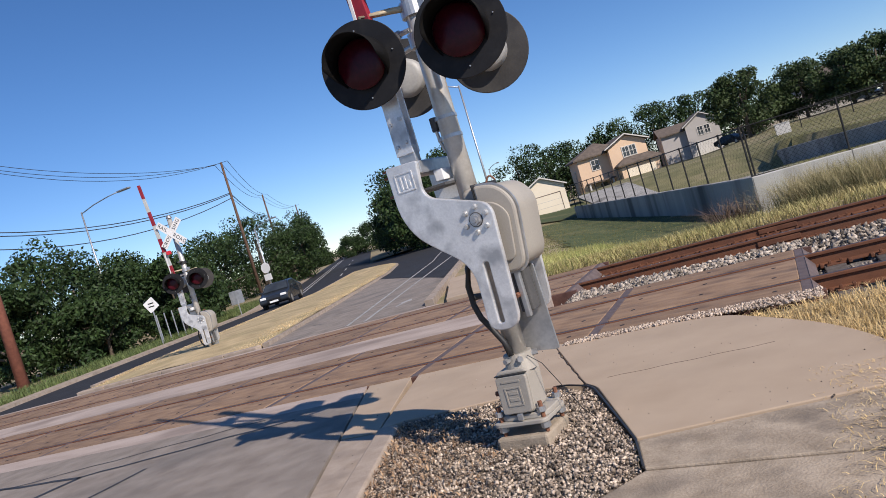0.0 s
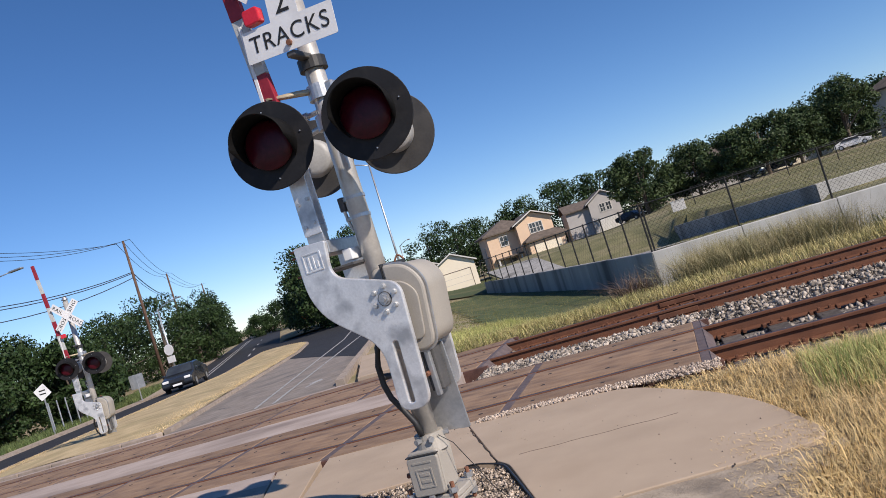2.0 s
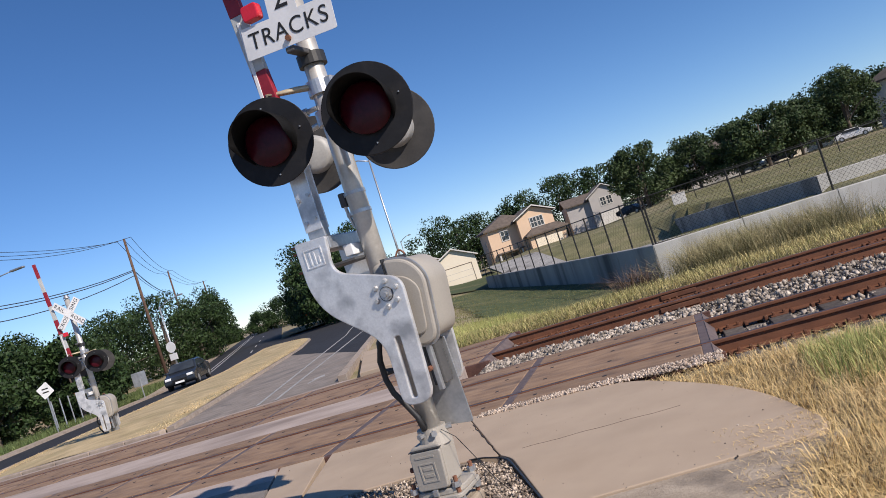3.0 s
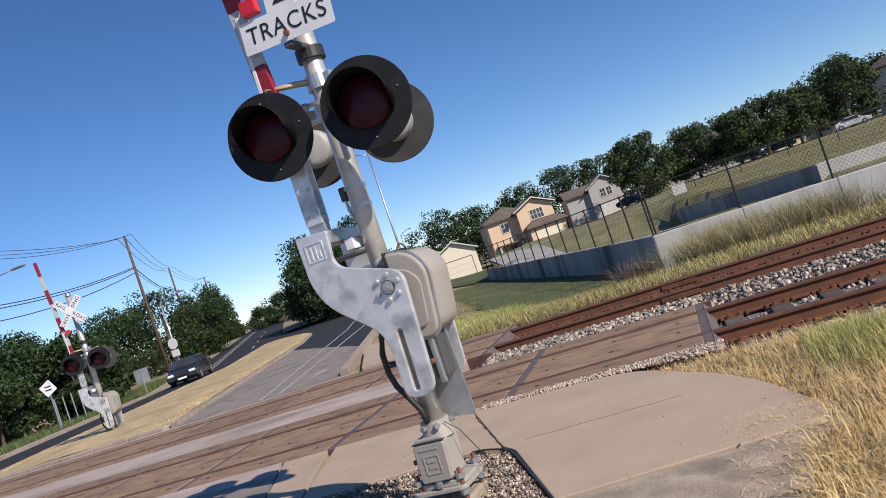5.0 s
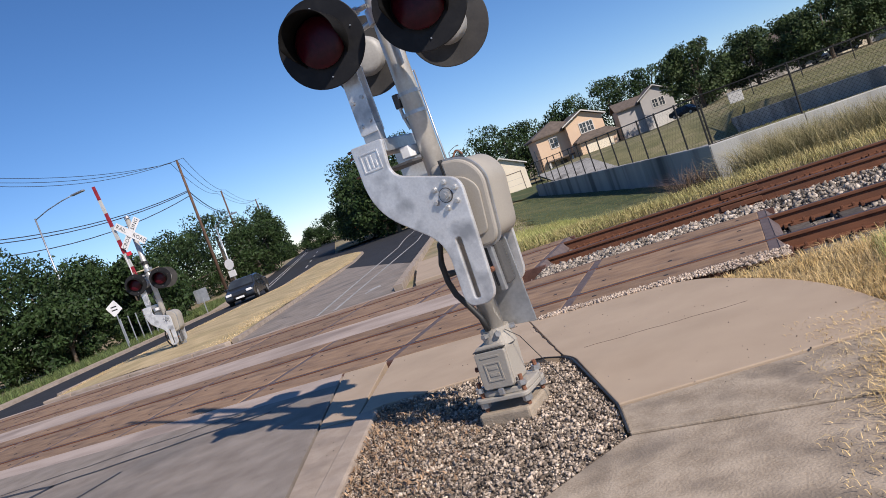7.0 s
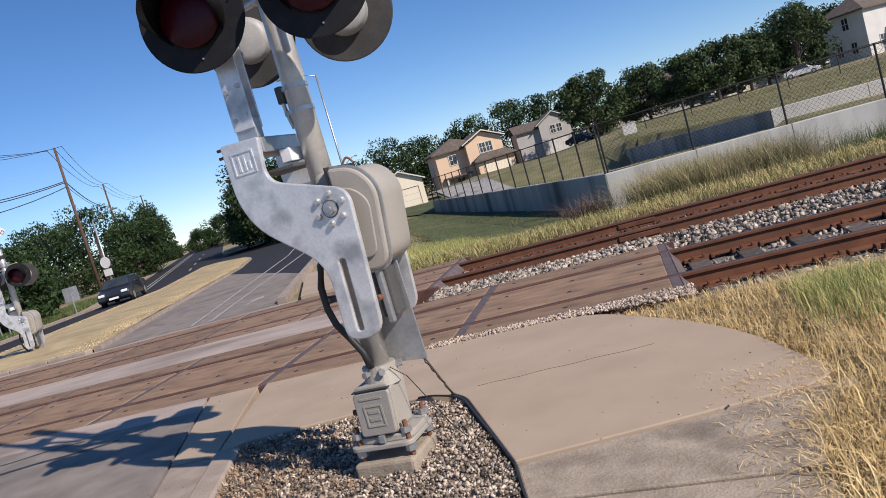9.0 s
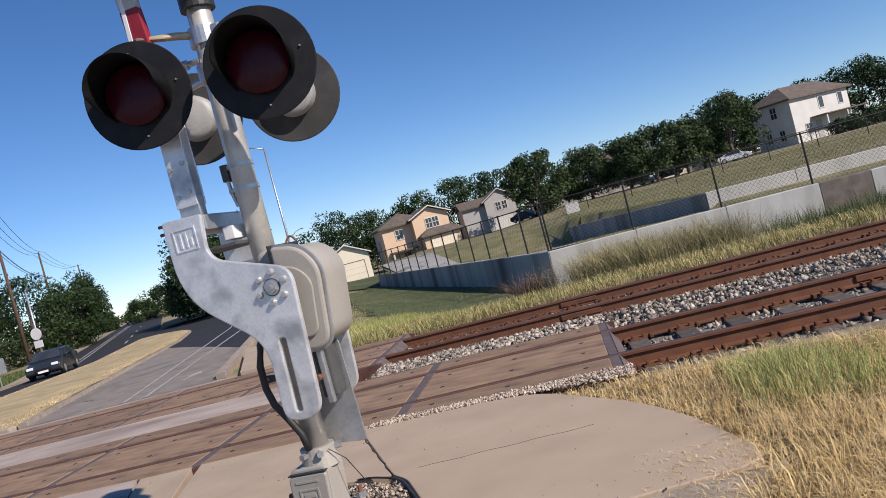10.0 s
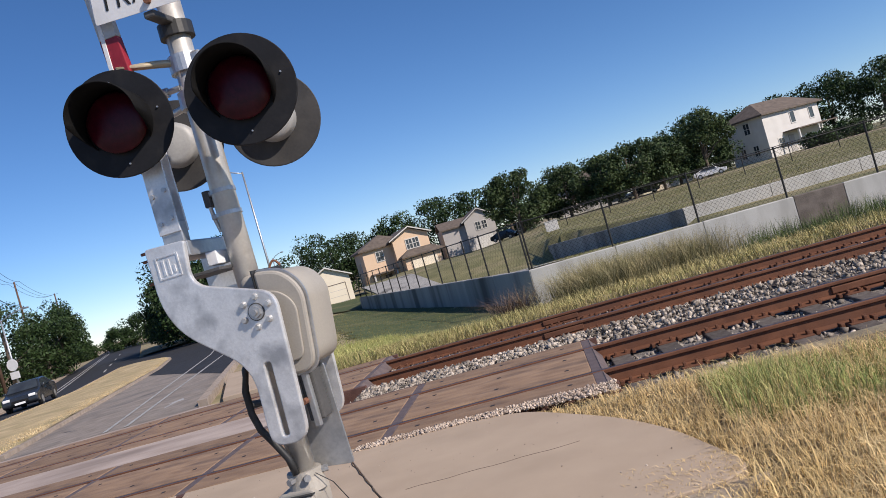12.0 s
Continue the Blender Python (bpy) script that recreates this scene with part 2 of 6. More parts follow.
CURBC = mat("curb_concrete", (0.34, 0.27, 0.21), (0.44, 0.36, 0.29), 5, 0.9, bump=0.4, fine=100, spot=(0.22, 0.18, 0.15), spot_scale=3, rnd=0.06)
INK = mat("black_lettering", (0.012, 0.012, 0.012), (0.02, 0.02, 0.02), 6, 0.6, bump=0)


# ---- mesh helpers ----
def empty(name, label, category, m=None, group="", kind=""):
    ob = new(name)
    ob.empty_display_size = 0.1
    if m is not None:
        ob.matrix_world = m
    return tagged(ob, label, category, group, kind)


def obj(name, bm, material, parent=None, label="", smooth=False):
    me = bpy.data.meshes.new(name)
    bm.to_mesh(me)
    bm.free()
    mats = material if isinstance(material, (list, tuple)) else [material]
    for x in mats:
        me.materials.append(x)
    if smooth:
        for p in me.polygons:
            p.use_smooth = True
    ob = new(name, me)
    if parent is not None:
        ob.parent = parent
    if label:
        ob["label"] = label
    return ob


def part(name, bm, material, parent, label="", smooth=False):
    return obj(name, bm, material, parent, label, smooth)


def raw(name, verts, faces, material, parent=None, smooth=False):
    me = bpy.data.meshes.new(name)
    me.from_pydata([tuple(v) for v in verts], [], faces)
    me.materials.append(material)
    if smooth:
        for p in me.polygons:
            p.use_smooth = True
    ob = new(name, me)
    if parent is not None:
        ob.parent = parent
    return ob


def raw_np(name, V, faces, material, parent=None):
    """A mesh from arrays: faces is a list of index arrays, one for each number of corners."""
    me = bpy.data.meshes.new(name)
    me.vertices.add(len(V))
    me.vertices.foreach_set("co", np.asarray(V, np.float32).ravel())
    loops = np.concatenate([f.ravel() for f in faces]).astype(np.int32)
    sizes = np.concatenate([np.full(len(f), f.shape[1]) for f in faces])
    starts = np.concatenate([[0], np.cumsum(sizes)[:-1]]).astype(np.int32)
    me.loops.add(len(loops))
    me.loops.foreach_set("vertex_index", loops)
    me.polygons.add(len(sizes))
    me.polygons.foreach_set("loop_start", starts)
    me.update(calc_edges=True)
    me.validate()
    me.materials.append(material)
    ob = new(name, me)
    if parent is not None:
        ob.parent = parent
    return ob


def box(x0, x1, y0, y1, z0, z1, bevel=0.0, bm=None, segs=2):
    own = bm is None
    b = bmesh.new()
    bmesh.ops.create_cube(b, size=1, matrix=Matrix.LocRotScale(((x0 + x1) / 2, (y0 + y1) / 2, (z0 + z1) / 2), None, (x1 - x0, y1 - y0, z1 - z0)))
    if bevel:
        bmesh.ops.bevel(b, geom=b.edges[:], offset=bevel, segments=segs, affect="EDGES", profile=0.5)
    return b if own else join(bm, b)


def join(bm, b, m=None):
    if m is not None:
        b.transform(m)
    me = bpy.data.meshes.new("tmp")
    b.to_mesh(me)
    b.free()
    bm.from_mesh(me)
    bpy.data.meshes.remove(me)
    return bm


def cyl(p, q, r0, r1=None, seg=16, bm=None, caps=True):
    p, q = Vector(p), Vector(q)
    d = q - p
    b = bm if bm is not None else bmesh.new()
    m = Matrix.Translation((p + q) / 2) @ d.to_track_quat("Z", "Y").to_matrix().to_4x4()
    bmesh.ops.create_cone(b, cap_ends=caps, segments=seg, radius1=r0, radius2=r0 if r1 is None else r1, depth=d.length, matrix=m)
    return b


def tube(points, r, seg=8, bm=None, r_end=None):
    """A round bar along points."""
    b = bm if bm is not None else bmesh.new()
    pts = [Vector(p) for p in points]
    rings = []
    for i, p in enumerate(pts):
        d = (pts[min(i + 1, len(pts) - 1)] - pts[max(i - 1, 0)]).normalized()
        a = d.cross(Vector((0.31, 0.17, 0.93))).normalized()
        c = d.cross(a)
        rr = r if r_end is None else r + (r_end - r) * i / (len(pts) - 1)
        rings.append([b.verts.new(p + rr * (math.cos(k * math.tau / seg) * a + math.sin(k * math.tau / seg) * c)) for k in range(seg)])
    for u, v in zip(rings, rings[1:]):
        for k in range(seg):
            b.faces.new((u[k], u[(k + 1) % seg], v[(k + 1) % seg], v[k]))
    b.faces.new(rings[0][::-1]); b.faces.new(rings[-1])
    return b


def fillet(corners, n=6):
    """The outline through corners (x, y, radius), its corners rounded."""
    out = []
    k = len(corners)
    for i, (x, y, r) in enumerate(corners):
        p = Vector((x, y)); a = Vector(corners[i - 1][:2]); c = Vector(corners[(i + 1) % k][:2])
        if r <= 0:
            out.append(p); continue
        u, v = (a - p), (c - p)
        t = min(r, u.length * 0.48, v.length * 0.48)
        s, e = p + u.normalized() * t, p + v.normalized() * t
        for j in range(n + 1):
            w = j / n
            out.append((1 - w) ** 2 * s + 2 * w * (1 - w) * p + w * w * e)
    return out


def slab(outline, z0, z1, holes=(), bm=None, bevel=0.0):
    """A flat plate with that outline, with holes, from z0 to z1."""
    b = bmesh.new()
    edges = []
    for loop in (outline, *holes):
        vs = [b.verts.new((p[0], p[1], z0)) for p in loop]
        edges += [b.edges.new((vs[i], vs[(i + 1) % len(vs)])) for i in range(len(vs))]
    bmesh.ops.triangle_fill(b, use_beauty=True, use_dissolve=False, edges=edges)
    bmesh.ops.recalc_face_normals(b, faces=b.faces[:])
    ext = bmesh.ops.extrude_face_region(b, geom=b.faces[:])
    bmesh.ops.translate(b, verts=[g for g in ext["geom"] if isinstance(g, bmesh.types.BMVert)], vec=(0, 0, z1 - z0))
    bmesh.ops.recalc_face_normals(b, faces=b.faces[:])
    if bevel:
        sharp = [e for e in b.edges if len(e.link_faces) == 2 and e.calc_face_angle(0) > 1.2]
        bmesh.ops.bevel(b, geom=sharp, offset=bevel, segments=2, affect="EDGES", profile=0.5)
    return b if bm is None else join(bm, b)


UPRIGHT = Matrix(((1, 0, 0, 0), (0, 0, -1, 0), (0, 1, 0, 0), (0, 0, 0, 1)))   # a plate in x, y stands up in x, z and faces -y


def letters(text, size, material, parent, m, name="lettering"):
    cu = bpy.data.curves.new("letters", "FONT")
    cu.body, cu.size, cu.align_x, cu.align_y = text, size, "CENTER", "CENTER"
    cu.extrude = 0.001
    cu.space_character = 1.1
    tmp = bpy.data.objects.new("letters", cu)
    me = bpy.data.meshes.new_from_object(tmp)
    bpy.data.objects.remove(tmp)
    me.transform(m)
    me.materials.clear()
    me.materials.append(material)
    ob = new(name, me)
    ob.parent = parent
    return ob


# ---- the ground ----
def smooth(a, b, v):
    t = max(0.0, min(1.0, (v - a) / (b - a)))
    return t * t * (3 - 2 * t)


def road_right(y):
    """x of the kerb on the road's far right-hand side, past the tracks."""
    return -3.4 - 0.355 * (y - 14.2) - 0.05 * max(0, y - 40)


def road_z(y):
    return -0.02 * max(0.0, min(y, 42) - 14.4) + 0.007 * max(0.0, min(y, 150) - 42)


def G(x, y):
    """Height of the land."""
    zr = road_z(y)
    zs = -1.3 * smooth(14.8, 20.5, y) + 0.15 * smooth(55, 100, y)
    e = road_right(max(y, 14.2)) + 2.0
    w = smooth(e, e + 5.0 + 0.08 * max(y - 15, 0), x)
    return zr * (1 - w) + zs * w if y > 14.8 else 0.0


def graded(a, b, mid0, mid1, fine, n):
    inner = list(np.arange(mid0, mid1, fine))
    lo = [mid0 - (mid0 - a) * (i / n) ** 2.5 for i in range(n, 0, -1)]
    hi = [mid1 + (b - mid1) * (i / n) ** 2.5 for i in range(0, n + 1)]
    return lo + inner + hi


def sheet(name, xs, ys, height, material, keep=None):
    verts = [(x, y, height(x, y)) for y in ys for x in xs]
    nx = len(xs)
    faces = [(j * nx + i, j * nx + i + 1, (j + 1) * nx + i + 1, (j + 1) * nx + i) for j in range(len(ys) - 1) for i in range(nx - 1)
             if keep is None or keep(xs[i], ys[j])]
    return raw(name, verts, faces, material, smooth=True)


ground = sheet("ground", graded(-900, 900, -45, 30, 1.0, 24), sorted([v for v in graded(-400, 1500, 15, 100, 1.0, 24) if not 5 < v < 15] + [5, 7.0, 7.5, 7.9, 14.4, 14.95]),
               lambda x, y: G(x, y) - 0.07 - (0.4 if 7.6 < y < 14.9 else 0) + 0.02 * noise.noise((x * 0.6, y * 0.6, 0)), DIRT)
tagged(ground, "dry grassy ground sloping to a swale and rising uphill", "ground", kind="structure")


def ribbon(name, left, right, y0, y1, step, lift, material, label, category="road", kind="structure", shear=0.0):
    """A paved strip between two edges given as x of y, lying on the land; shear slants its near end."""
    ys = list(np.arange(y0, y1, step)) + [y1]
    verts, faces = [], []
    K = 6
    for yc in ys:
        for k in range(K + 1):
            y = yc + shear * (k / K) * (y1 - yc) / (y1 - y0)
            a, b = left(y), right(y)
            verts.append((a + (b - a) * k / K, y, road_z(y) + lift))
    for j in range(len(ys) - 1):
        for k in range(K):
            i = j * (K + 1) + k
            faces.append((i, i + 1, i + K + 2, i + K + 1))
    return tagged(raw(name, verts, faces, material), label, category, kind=kind)


# edges of the near gutter and kerb, the median and the left carriageway
gutter = lambda y: 0.16 - 0.396 * (y - 4.29)
kerb = lambda y: 0.51 - 0.305 * (y - 4.18)
MED_END = 56.0
med_l = lambda y: -14.3 - 0.37 * (y - 15.3)
med_straight = lambda y: -7.6 - 0.40 * (y - 14.4)
med_r = lambda y: med_straight(y) + (med_l(y) - med_straight(y)) * (0 if y < 48 else 1 - math.sqrt(max(0.0, 1 - ((min(y, MED_END) - 48) / 8) ** 2)))
left_far = lambda y: -17.9 - 0.37 * (y - 14.4) - 0.085 * ((y - 42) + math.sqrt((y - 42) ** 2 + 9))

near = [(gutter(-30), -30), (gutter(7.15), 7.15), (-40, 7.15), (-40, -30)]
tagged(obj("road", slab(near, -0.3, 0.0), ASPHALT), "worn grey asphalt road with dark repaired cracks", "road", kind="structure")
ribbon("road", med_straight, road_right, 14.35, 38.0, 1.0, 0.0, ASPHALT, "worn grey asphalt road leading away from the tracks")
ribbon("road", med_r, road_right, 36.6, 58.0, 0.8, 0.006, ASPHALT_NEW, "fresh black asphalt road curving away", shear=-14.5)
ribbon("road", left_far, med_l, 14.35, 58.0, 1.0, 0.0, ASPHALT_NEW, "dark asphalt carriageway beyond the grassy median")
ribbon("road", left_far, road_right, 58.0, 67.0, 1.0, 0.0, ASPHALT_NEW, "dark asphalt where the carriageways join past the median")
ribbon("road", left_far, lambda y: left_far(y) + 8.0, 67.0, 150.0, 2.0, 0.0, ASPHALT_NEW, "dark asphalt road climbing away uphill")
ribbon("pavement", lambda y: left_far(y) - 1.7, lambda y: left_far(y) - 0.2, 14.35, 75, 1.0, 0.05, CONC_GREY, "pale concrete pavement along the far road edge", "pavement")

# ---- tracks and crossing ----
Y1, Y2, GA = 8.3, 12.15, 1.435
X_END1, X_END2 = 3.73, 0.42          # where the crossing's panels stop


def rail_profile(y):
    """Half-round headed rail section in y, z; top at 0."""
    h = 0.171
    return [(y - 0.07, -h), (y + 0.07, -h), (y + 0.07, -h + 0.012), (y + 0.012, -h + 0.03), (y + 0.0085, -0.045), (y + 0.036, -0.034),
            (y + 0.036, -0.008), (y + 0.028, 0.0), (y - 0.028, 0.0), (y - 0.036, -0.008), (y - 0.036, -0.034), (y - 0.0085, -0.045),
            (y - 0.012, -h + 0.03), (y - 0.07, -h + 0.012)]


def rail(y, x0, x1, parent):
    b = bmesh.new()
    a = [b.verts.new((x0, p[0], p[1])) for p in rail_profile(y)]
    c = [b.verts.new((x1, p[0], p[1])) for p in rail_profile(y)]
    n = len(a)
    for i in range(n):
        f = b.faces.new((a[i], a[(i + 1) % n], c[(i + 1) % n], c[i]))
        if i in (7,):
            f.material_index = 1
    b.faces.new(a[::-1]); b.faces.new(c)
    bmesh.ops.recalc_face_normals(b, faces=b.faces[:])
    return part("rail", b, [RAIL_RUST, RAIL_TOP], parent, "rust-brown steel rail with a worn top")


def railway(y, x_end, label):
    tr = empty("railway_track", label, "track", kind="structure")
    for yy in (y, y + GA):
        rail(yy, -70, 110, tr)
        # splice bars and joints
        for xj in (x_end + 3.05, x_end + 14.8):
            bars = box(xj - 0.3, xj + 0.3, yy - 0.035, yy + 0.035, -0.13, -0.055, 0.008)
            part("joint_bar", bars, RAIL_RUST, tr)
    tie_bm = box(-0.115, 0.115, -0.58, GA + 0.58, -0.32, -0.165, 0.012)
    tie = part("tie", tie_bm, TIE, tr, "cracked weathered timber tie")
    plate_bm = bmesh.new()
    for yy in (0, GA):
        box(-0.1, 0.1, yy - 0.17, yy + 0.17, -0.168, -0.152, 0.004, plate_bm)
        for sx in (-0.06, 0.06):
            for sy in (-0.095, 0.095):
                box(sx - 0.016, sx + 0.016, yy + sy - 0.028, yy + sy + 0.028, -0.16, -0.115, 0.006, plate_bm)
    plates = part("tie_plates", plate_bm, RAIL_RUST, tr, "rusty tie plates with spikes")
    xs = [x_end + 0.3 + 0.53 * i for i in range(60)]
    for i, x in enumerate(xs):
        for src in (tie, plates):
            o = src if i == 0 else src.copy()
            if i:
                scene.collection.objects.link(o)
            o.location = (x, y, 0)
            if src is tie:
                o.rotation_euler = (0, 0, random.uniform(-0.02, 0.02))
    # rail anchors clamped under the foot
    b = bmesh.new()
    for x in xs[:40]:
        for yy in (y, y + GA):
            for s in (-1, 1):
                cx = x + 0.15 * s
                box(cx - 0.02, cx + 0.02, yy - 0.11, yy + 0.10, -0.185, -0.14, 0.006, b)
    part("rail_anchors", b, RAIL_RUST, tr)
    return tr


railway(Y1, X_END1, "railway track with rusty rails on timber ties in ballast")
railway(Y2, X_END2, "farther railway track with rusty rails on timber ties")

bed = sheet("ballast_bed", list(np.arange(X_END2 - 0.2, 40, 0.5)), [7.3, 7.55, 8.0, 9.0, 10.0, 10.8, 11.4, 12.0, 13.0, 14.0, 14.6, 15.2],
            lambda x, y: -0.21 + 0.02 * noise.noise((x * 2, y * 2, 0)) - (0.25 * max(0, y - 14.3)) - (0.03 if y < 7.5 else 0), BALLAST_BED)
tagged(bed, "grey crushed stone ballast bed", "ballast", kind="structure")


def stones(name, n, place, size, material, label, category):
    """Many loose broken stones in one mesh."""
    rng = np.random.default_rng(len(name) * 7 + n)
    base_v = np.array([(1, 0, 0), (-1, 0, 0), (0, 1, 0), (0, -1, 0), (0, 0, 1), (0, 0, -1)], float)
    base_f = [(0, 2, 4), (2, 1, 4), (1, 3, 4), (3, 0, 4), (2, 0, 5), (1, 2, 5), (3, 1, 5), (0, 3, 5)]
    P = np.array([p for p in (place(rng) for _ in range(n)) if p is not None])
    n = len(P)
    s = size * (0.45 + 1.1 * rng.random((n, 1, 1)) ** 2.2)*1.15
    sq = np.stack([np.ones(n), rng.uniform(0.6, 1, n), rng.uniform(0.45, 0.8, n)], 1)[:, None, :]
    v = base_v[None] * rng.uniform(0.55, 1.1, (n, 6, 1)) * s * sq
    q = rng.normal(size=(n, 4)); q /= np.linalg.norm(q, axis=1)[:, None]
    w, x, y, z = q.T
    R = np.stack([1 - 2 * (y * y + z * z), 2 * (x * y - z * w), 2 * (x * z + y * w), 2 * (x * y + z * w), 1 - 2 * (x * x + z * z), 2 * (y * z - x * w),
                  2 * (x * z - y * w), 2 * (y * z + x * w), 1 - 2 * (x * x + y * y)], 1).reshape(n, 3, 3)
    V = np.einsum("nij,nkj->nki", R, v) + P[:, None, :]
    F = np.array(base_f)[None] + 6 * np.arange(n)[:, None, None]
    return tagged(raw_np(name, V.reshape(-1, 3), [F.reshape(-1, 3)], material), label, category, kind="stuff")


def ballast_place(rng):
    x = X_END2 + 0.1 + 28 * rng.random() ** 1.7
    r = rng.random()
    if x < X_END1:
        y = rng.uniform(10.42, 12.05) if r < 0.6 else rng.uniform(12.25, 13.5)
    else:
        y = 7.45 + 7.2 * r
    for yy in (Y1, Y1 + GA, Y2, Y2 + GA):
        if abs(y - yy) < 0.06:
            return None
    between = 9.85 < y < 12.0
    return (x, y, -0.19 + (0.10 * min(1, (y - 9.85) / 0.5, (12.0 - y) / 0.5) if between else -0.02) + rng.uniform(-0.02, 0.02))


stones("ballast_stones", 30000, ballast_place, 0.042, BALLAST, "loose grey and white crushed ballast stones between rails", "ballast")


def edge_place(rng):
    x = rng.uniform(1.3, 4.1)
    return (x, 7.70 - 0.16 * rng.random() * (1 + 1.2 * max(0, x - 2.4)), -0.005 + rng.uniform(0, 0.02)) if x < 3.8 else None


stones("edge_gravel", 3800, edge_place, 0.017, EDGEGRAV, "pale gravel along the edge of the crossing panels", "gravel")

# crossing panels: a strip either side of each rail and one between the rails
crossing = empty("crossing_surface", "brown precast crossing panels set between the rails", "crossing", kind="structure")
FW = 0.115
rows_y = []
for yb in (Y1, Y2):
    rows_y += [(yb - 0.58, yb - 0.085), (yb + FW, yb + GA - FW), (yb + GA + 0.085, yb + GA + 0.57)]


def panel_mesh(w, d, name):
    b = box(0, w, 0, d, -0.2, 0.0, 0.012)
    old = set(b.faces)
    # lifting sockets and lag bolts in the top
    for fx in (0.12, 0.5, 0.88):
        for fy in ((0.25, 0.75) if d > 0.7 else (0.5,)):
            cyl((w * fx, d * fy, -0.01), (w * fx, d * fy, 0.003), 0.026, seg=10, bm=b)
    for f in b.faces:
        f.material_index = 0 if f in old else 1
    me = bpy.data.meshes.new(name)
    b.to_mesh(me); b.free()
    me.materials.append(PANEL)
    me.materials.append(FLANGE)
    return me


PL = 2.13
for k, (ya, yb) in enumerate(rows_y):
    me = panel_mesh(PL - 0.11, yb - ya, "panel")
    xe = X_END1 if k < 3 else X_END2
    for i in range(14):
        o = new("panel", me)
        o.parent = crossing
        o.location = (xe - 0.1 - (i + 1) * PL + 0.11, ya, random.uniform(-0.004, 0.003))
for yb, xe in ((Y1, X_END1), (Y2, X_END2)):
    strips = bmesh.new()
    for i in range(15):
        x = xe - 0.1 - i * PL
        box(x - 0.0, x + 0.108, yb - 0.585, yb + GA + 0.575, -0.2, -0.006, 0.004, strips)
    part("end_strip", strips, RUBBER, crossing, "dark steel strips between panel ends")
    fl = bmesh.new()
    for yy in (yb, yb + GA):
        box(xe - 15 * PL, xe - 0.02, yy - 0.09, yy - 0.037, -0.2, -0.03, 0, fl)
        box(xe - 15 * PL, xe - 0.02, yy + 0.037, yy + 0.12, -0.2, -0.03, 0, fl)
    part("flangeway", fl, FLANGE, crossing, "dark rubber flangeway filler beside the rails")
    for s in (yb - 0.665, yb + GA + 0.58):
        part("edge_timber", box(xe - 15 * PL, xe + 0.1, s, s + 0.075, -0.2, -0.01, 0.006), TIMBER, crossing, "reddish timber along the panel edge")
# sloped steel deflector plates at the ends of the panels
for yb, xe in ((Y1, X_END1), (Y2, X_END2)):
    for ya, w in ((yb - 0.58, 0.5), (yb + 0.09, GA - 0.18), (yb + GA + 0.06, 0.5)):
        b = bmesh.new()
        v = [b.verts.new(p) for p in ((xe, ya, 0.0), (xe, ya + w, 0.0), (xe + 0.09, ya + w, -0.12), (xe + 0.09, ya, -0.12))]
        b.faces.new(v)
        ex = bmesh.ops.extrude_face_region(b, geom=b.faces[:])
        bmesh.ops.translate(b, verts=[g for g in ex["geom"] if isinstance(g, bmesh.types.BMVert)], vec=(0, 0, -0.02))
        bmesh.ops.recalc_face_normals(b, faces=b.faces[:])
        part("deflector", b, RUBBER, crossing, "dark sloped steel deflector plate")

# paved strips beside and between the tracks
tagged(obj("road", slab([(-0.98, 7.152), (-1.2, 7.70), (-40, 7.70), (-40, 7.15)], -0.3, -0.002), CONC_STRIP), "pale pinkish concrete strip beside the crossing panels", "road", kind="structure")
tagged(obj("road", slab([(0.35, 10.32), (0.1, 11.55), (-40, 11.55), (-40, 10.32)], -0.3, -0.003), CONC_STRIP), "pale pinkish concrete strip between the tracks", "road", kind="structure")
tagged(obj("road", slab([(-2.9, 14.17), (-3.4, 14.36), (-40, 14.36), (-40, 14.17)], -0.3, -0.002), CONC_STRIP), "narrow concrete strip past the far track", "road", kind="structure")

# ---- pavement, kerb and gravel island ----
walkway = empty("pavement", "sandy concrete pavement slabs by the gravel island", "pavement", kind="structure")
pad_edge = fillet([(1.16, 7.70, 0), (2.9, 7.50, 0.4), (3.9, 6.2, 0.9), (4.3, 4.75, 0.3), (2.54, 4.45, 0.0), (2.02, 5.78, 0.4), (1.88, 5.95, 0.05)], 8)
part("slab", slab(pad_edge, -0.15, 0.0, bevel=0.008), CONC, walkway, "large sandy concrete slab with a rounded edge")
part("slab", slab([(2.55, 4.42), (4.32, 4.72), (4.0, 4.1), (3.95, 3.80), (2.66, 3.96)], -0.15, -0.006, bevel=0.01), CONC_GREY, walkway, "rough grey concrete slab")
part("slab", slab([(2.66, 3.94), (3.95, 3.78), (3.9, 2.0), (4.2, -6), (1.3, -6), (1.75, 2.6)], -0.15, -0.012, bevel=0.01), CONC_GREY, walkway, "rough grey concrete slab")
part("slab", slab([(-0.50, 7.70), (1.152, 7.70), (1.872, 5.955), (1.5, 6.02), (0.2, 5.86), (0.03, 5.70)], -0.15, -0.002, bevel=0.008), CONC, walkway, "sandy concrete slab beside the kerb")
part("slab", slab([(kerb(7.70) - 0.03, 7.70), (kerb(5.68) - 0.03, 5.68), (kerb(5.68) - 0.2, 5.66), (gutter(5.66) + 0.02, 5.66), (gutter(7.70) + 0.02, 7.70)], -0.15, -0.006, bevel=0.006), CONC, walkway)
yy = 5.64
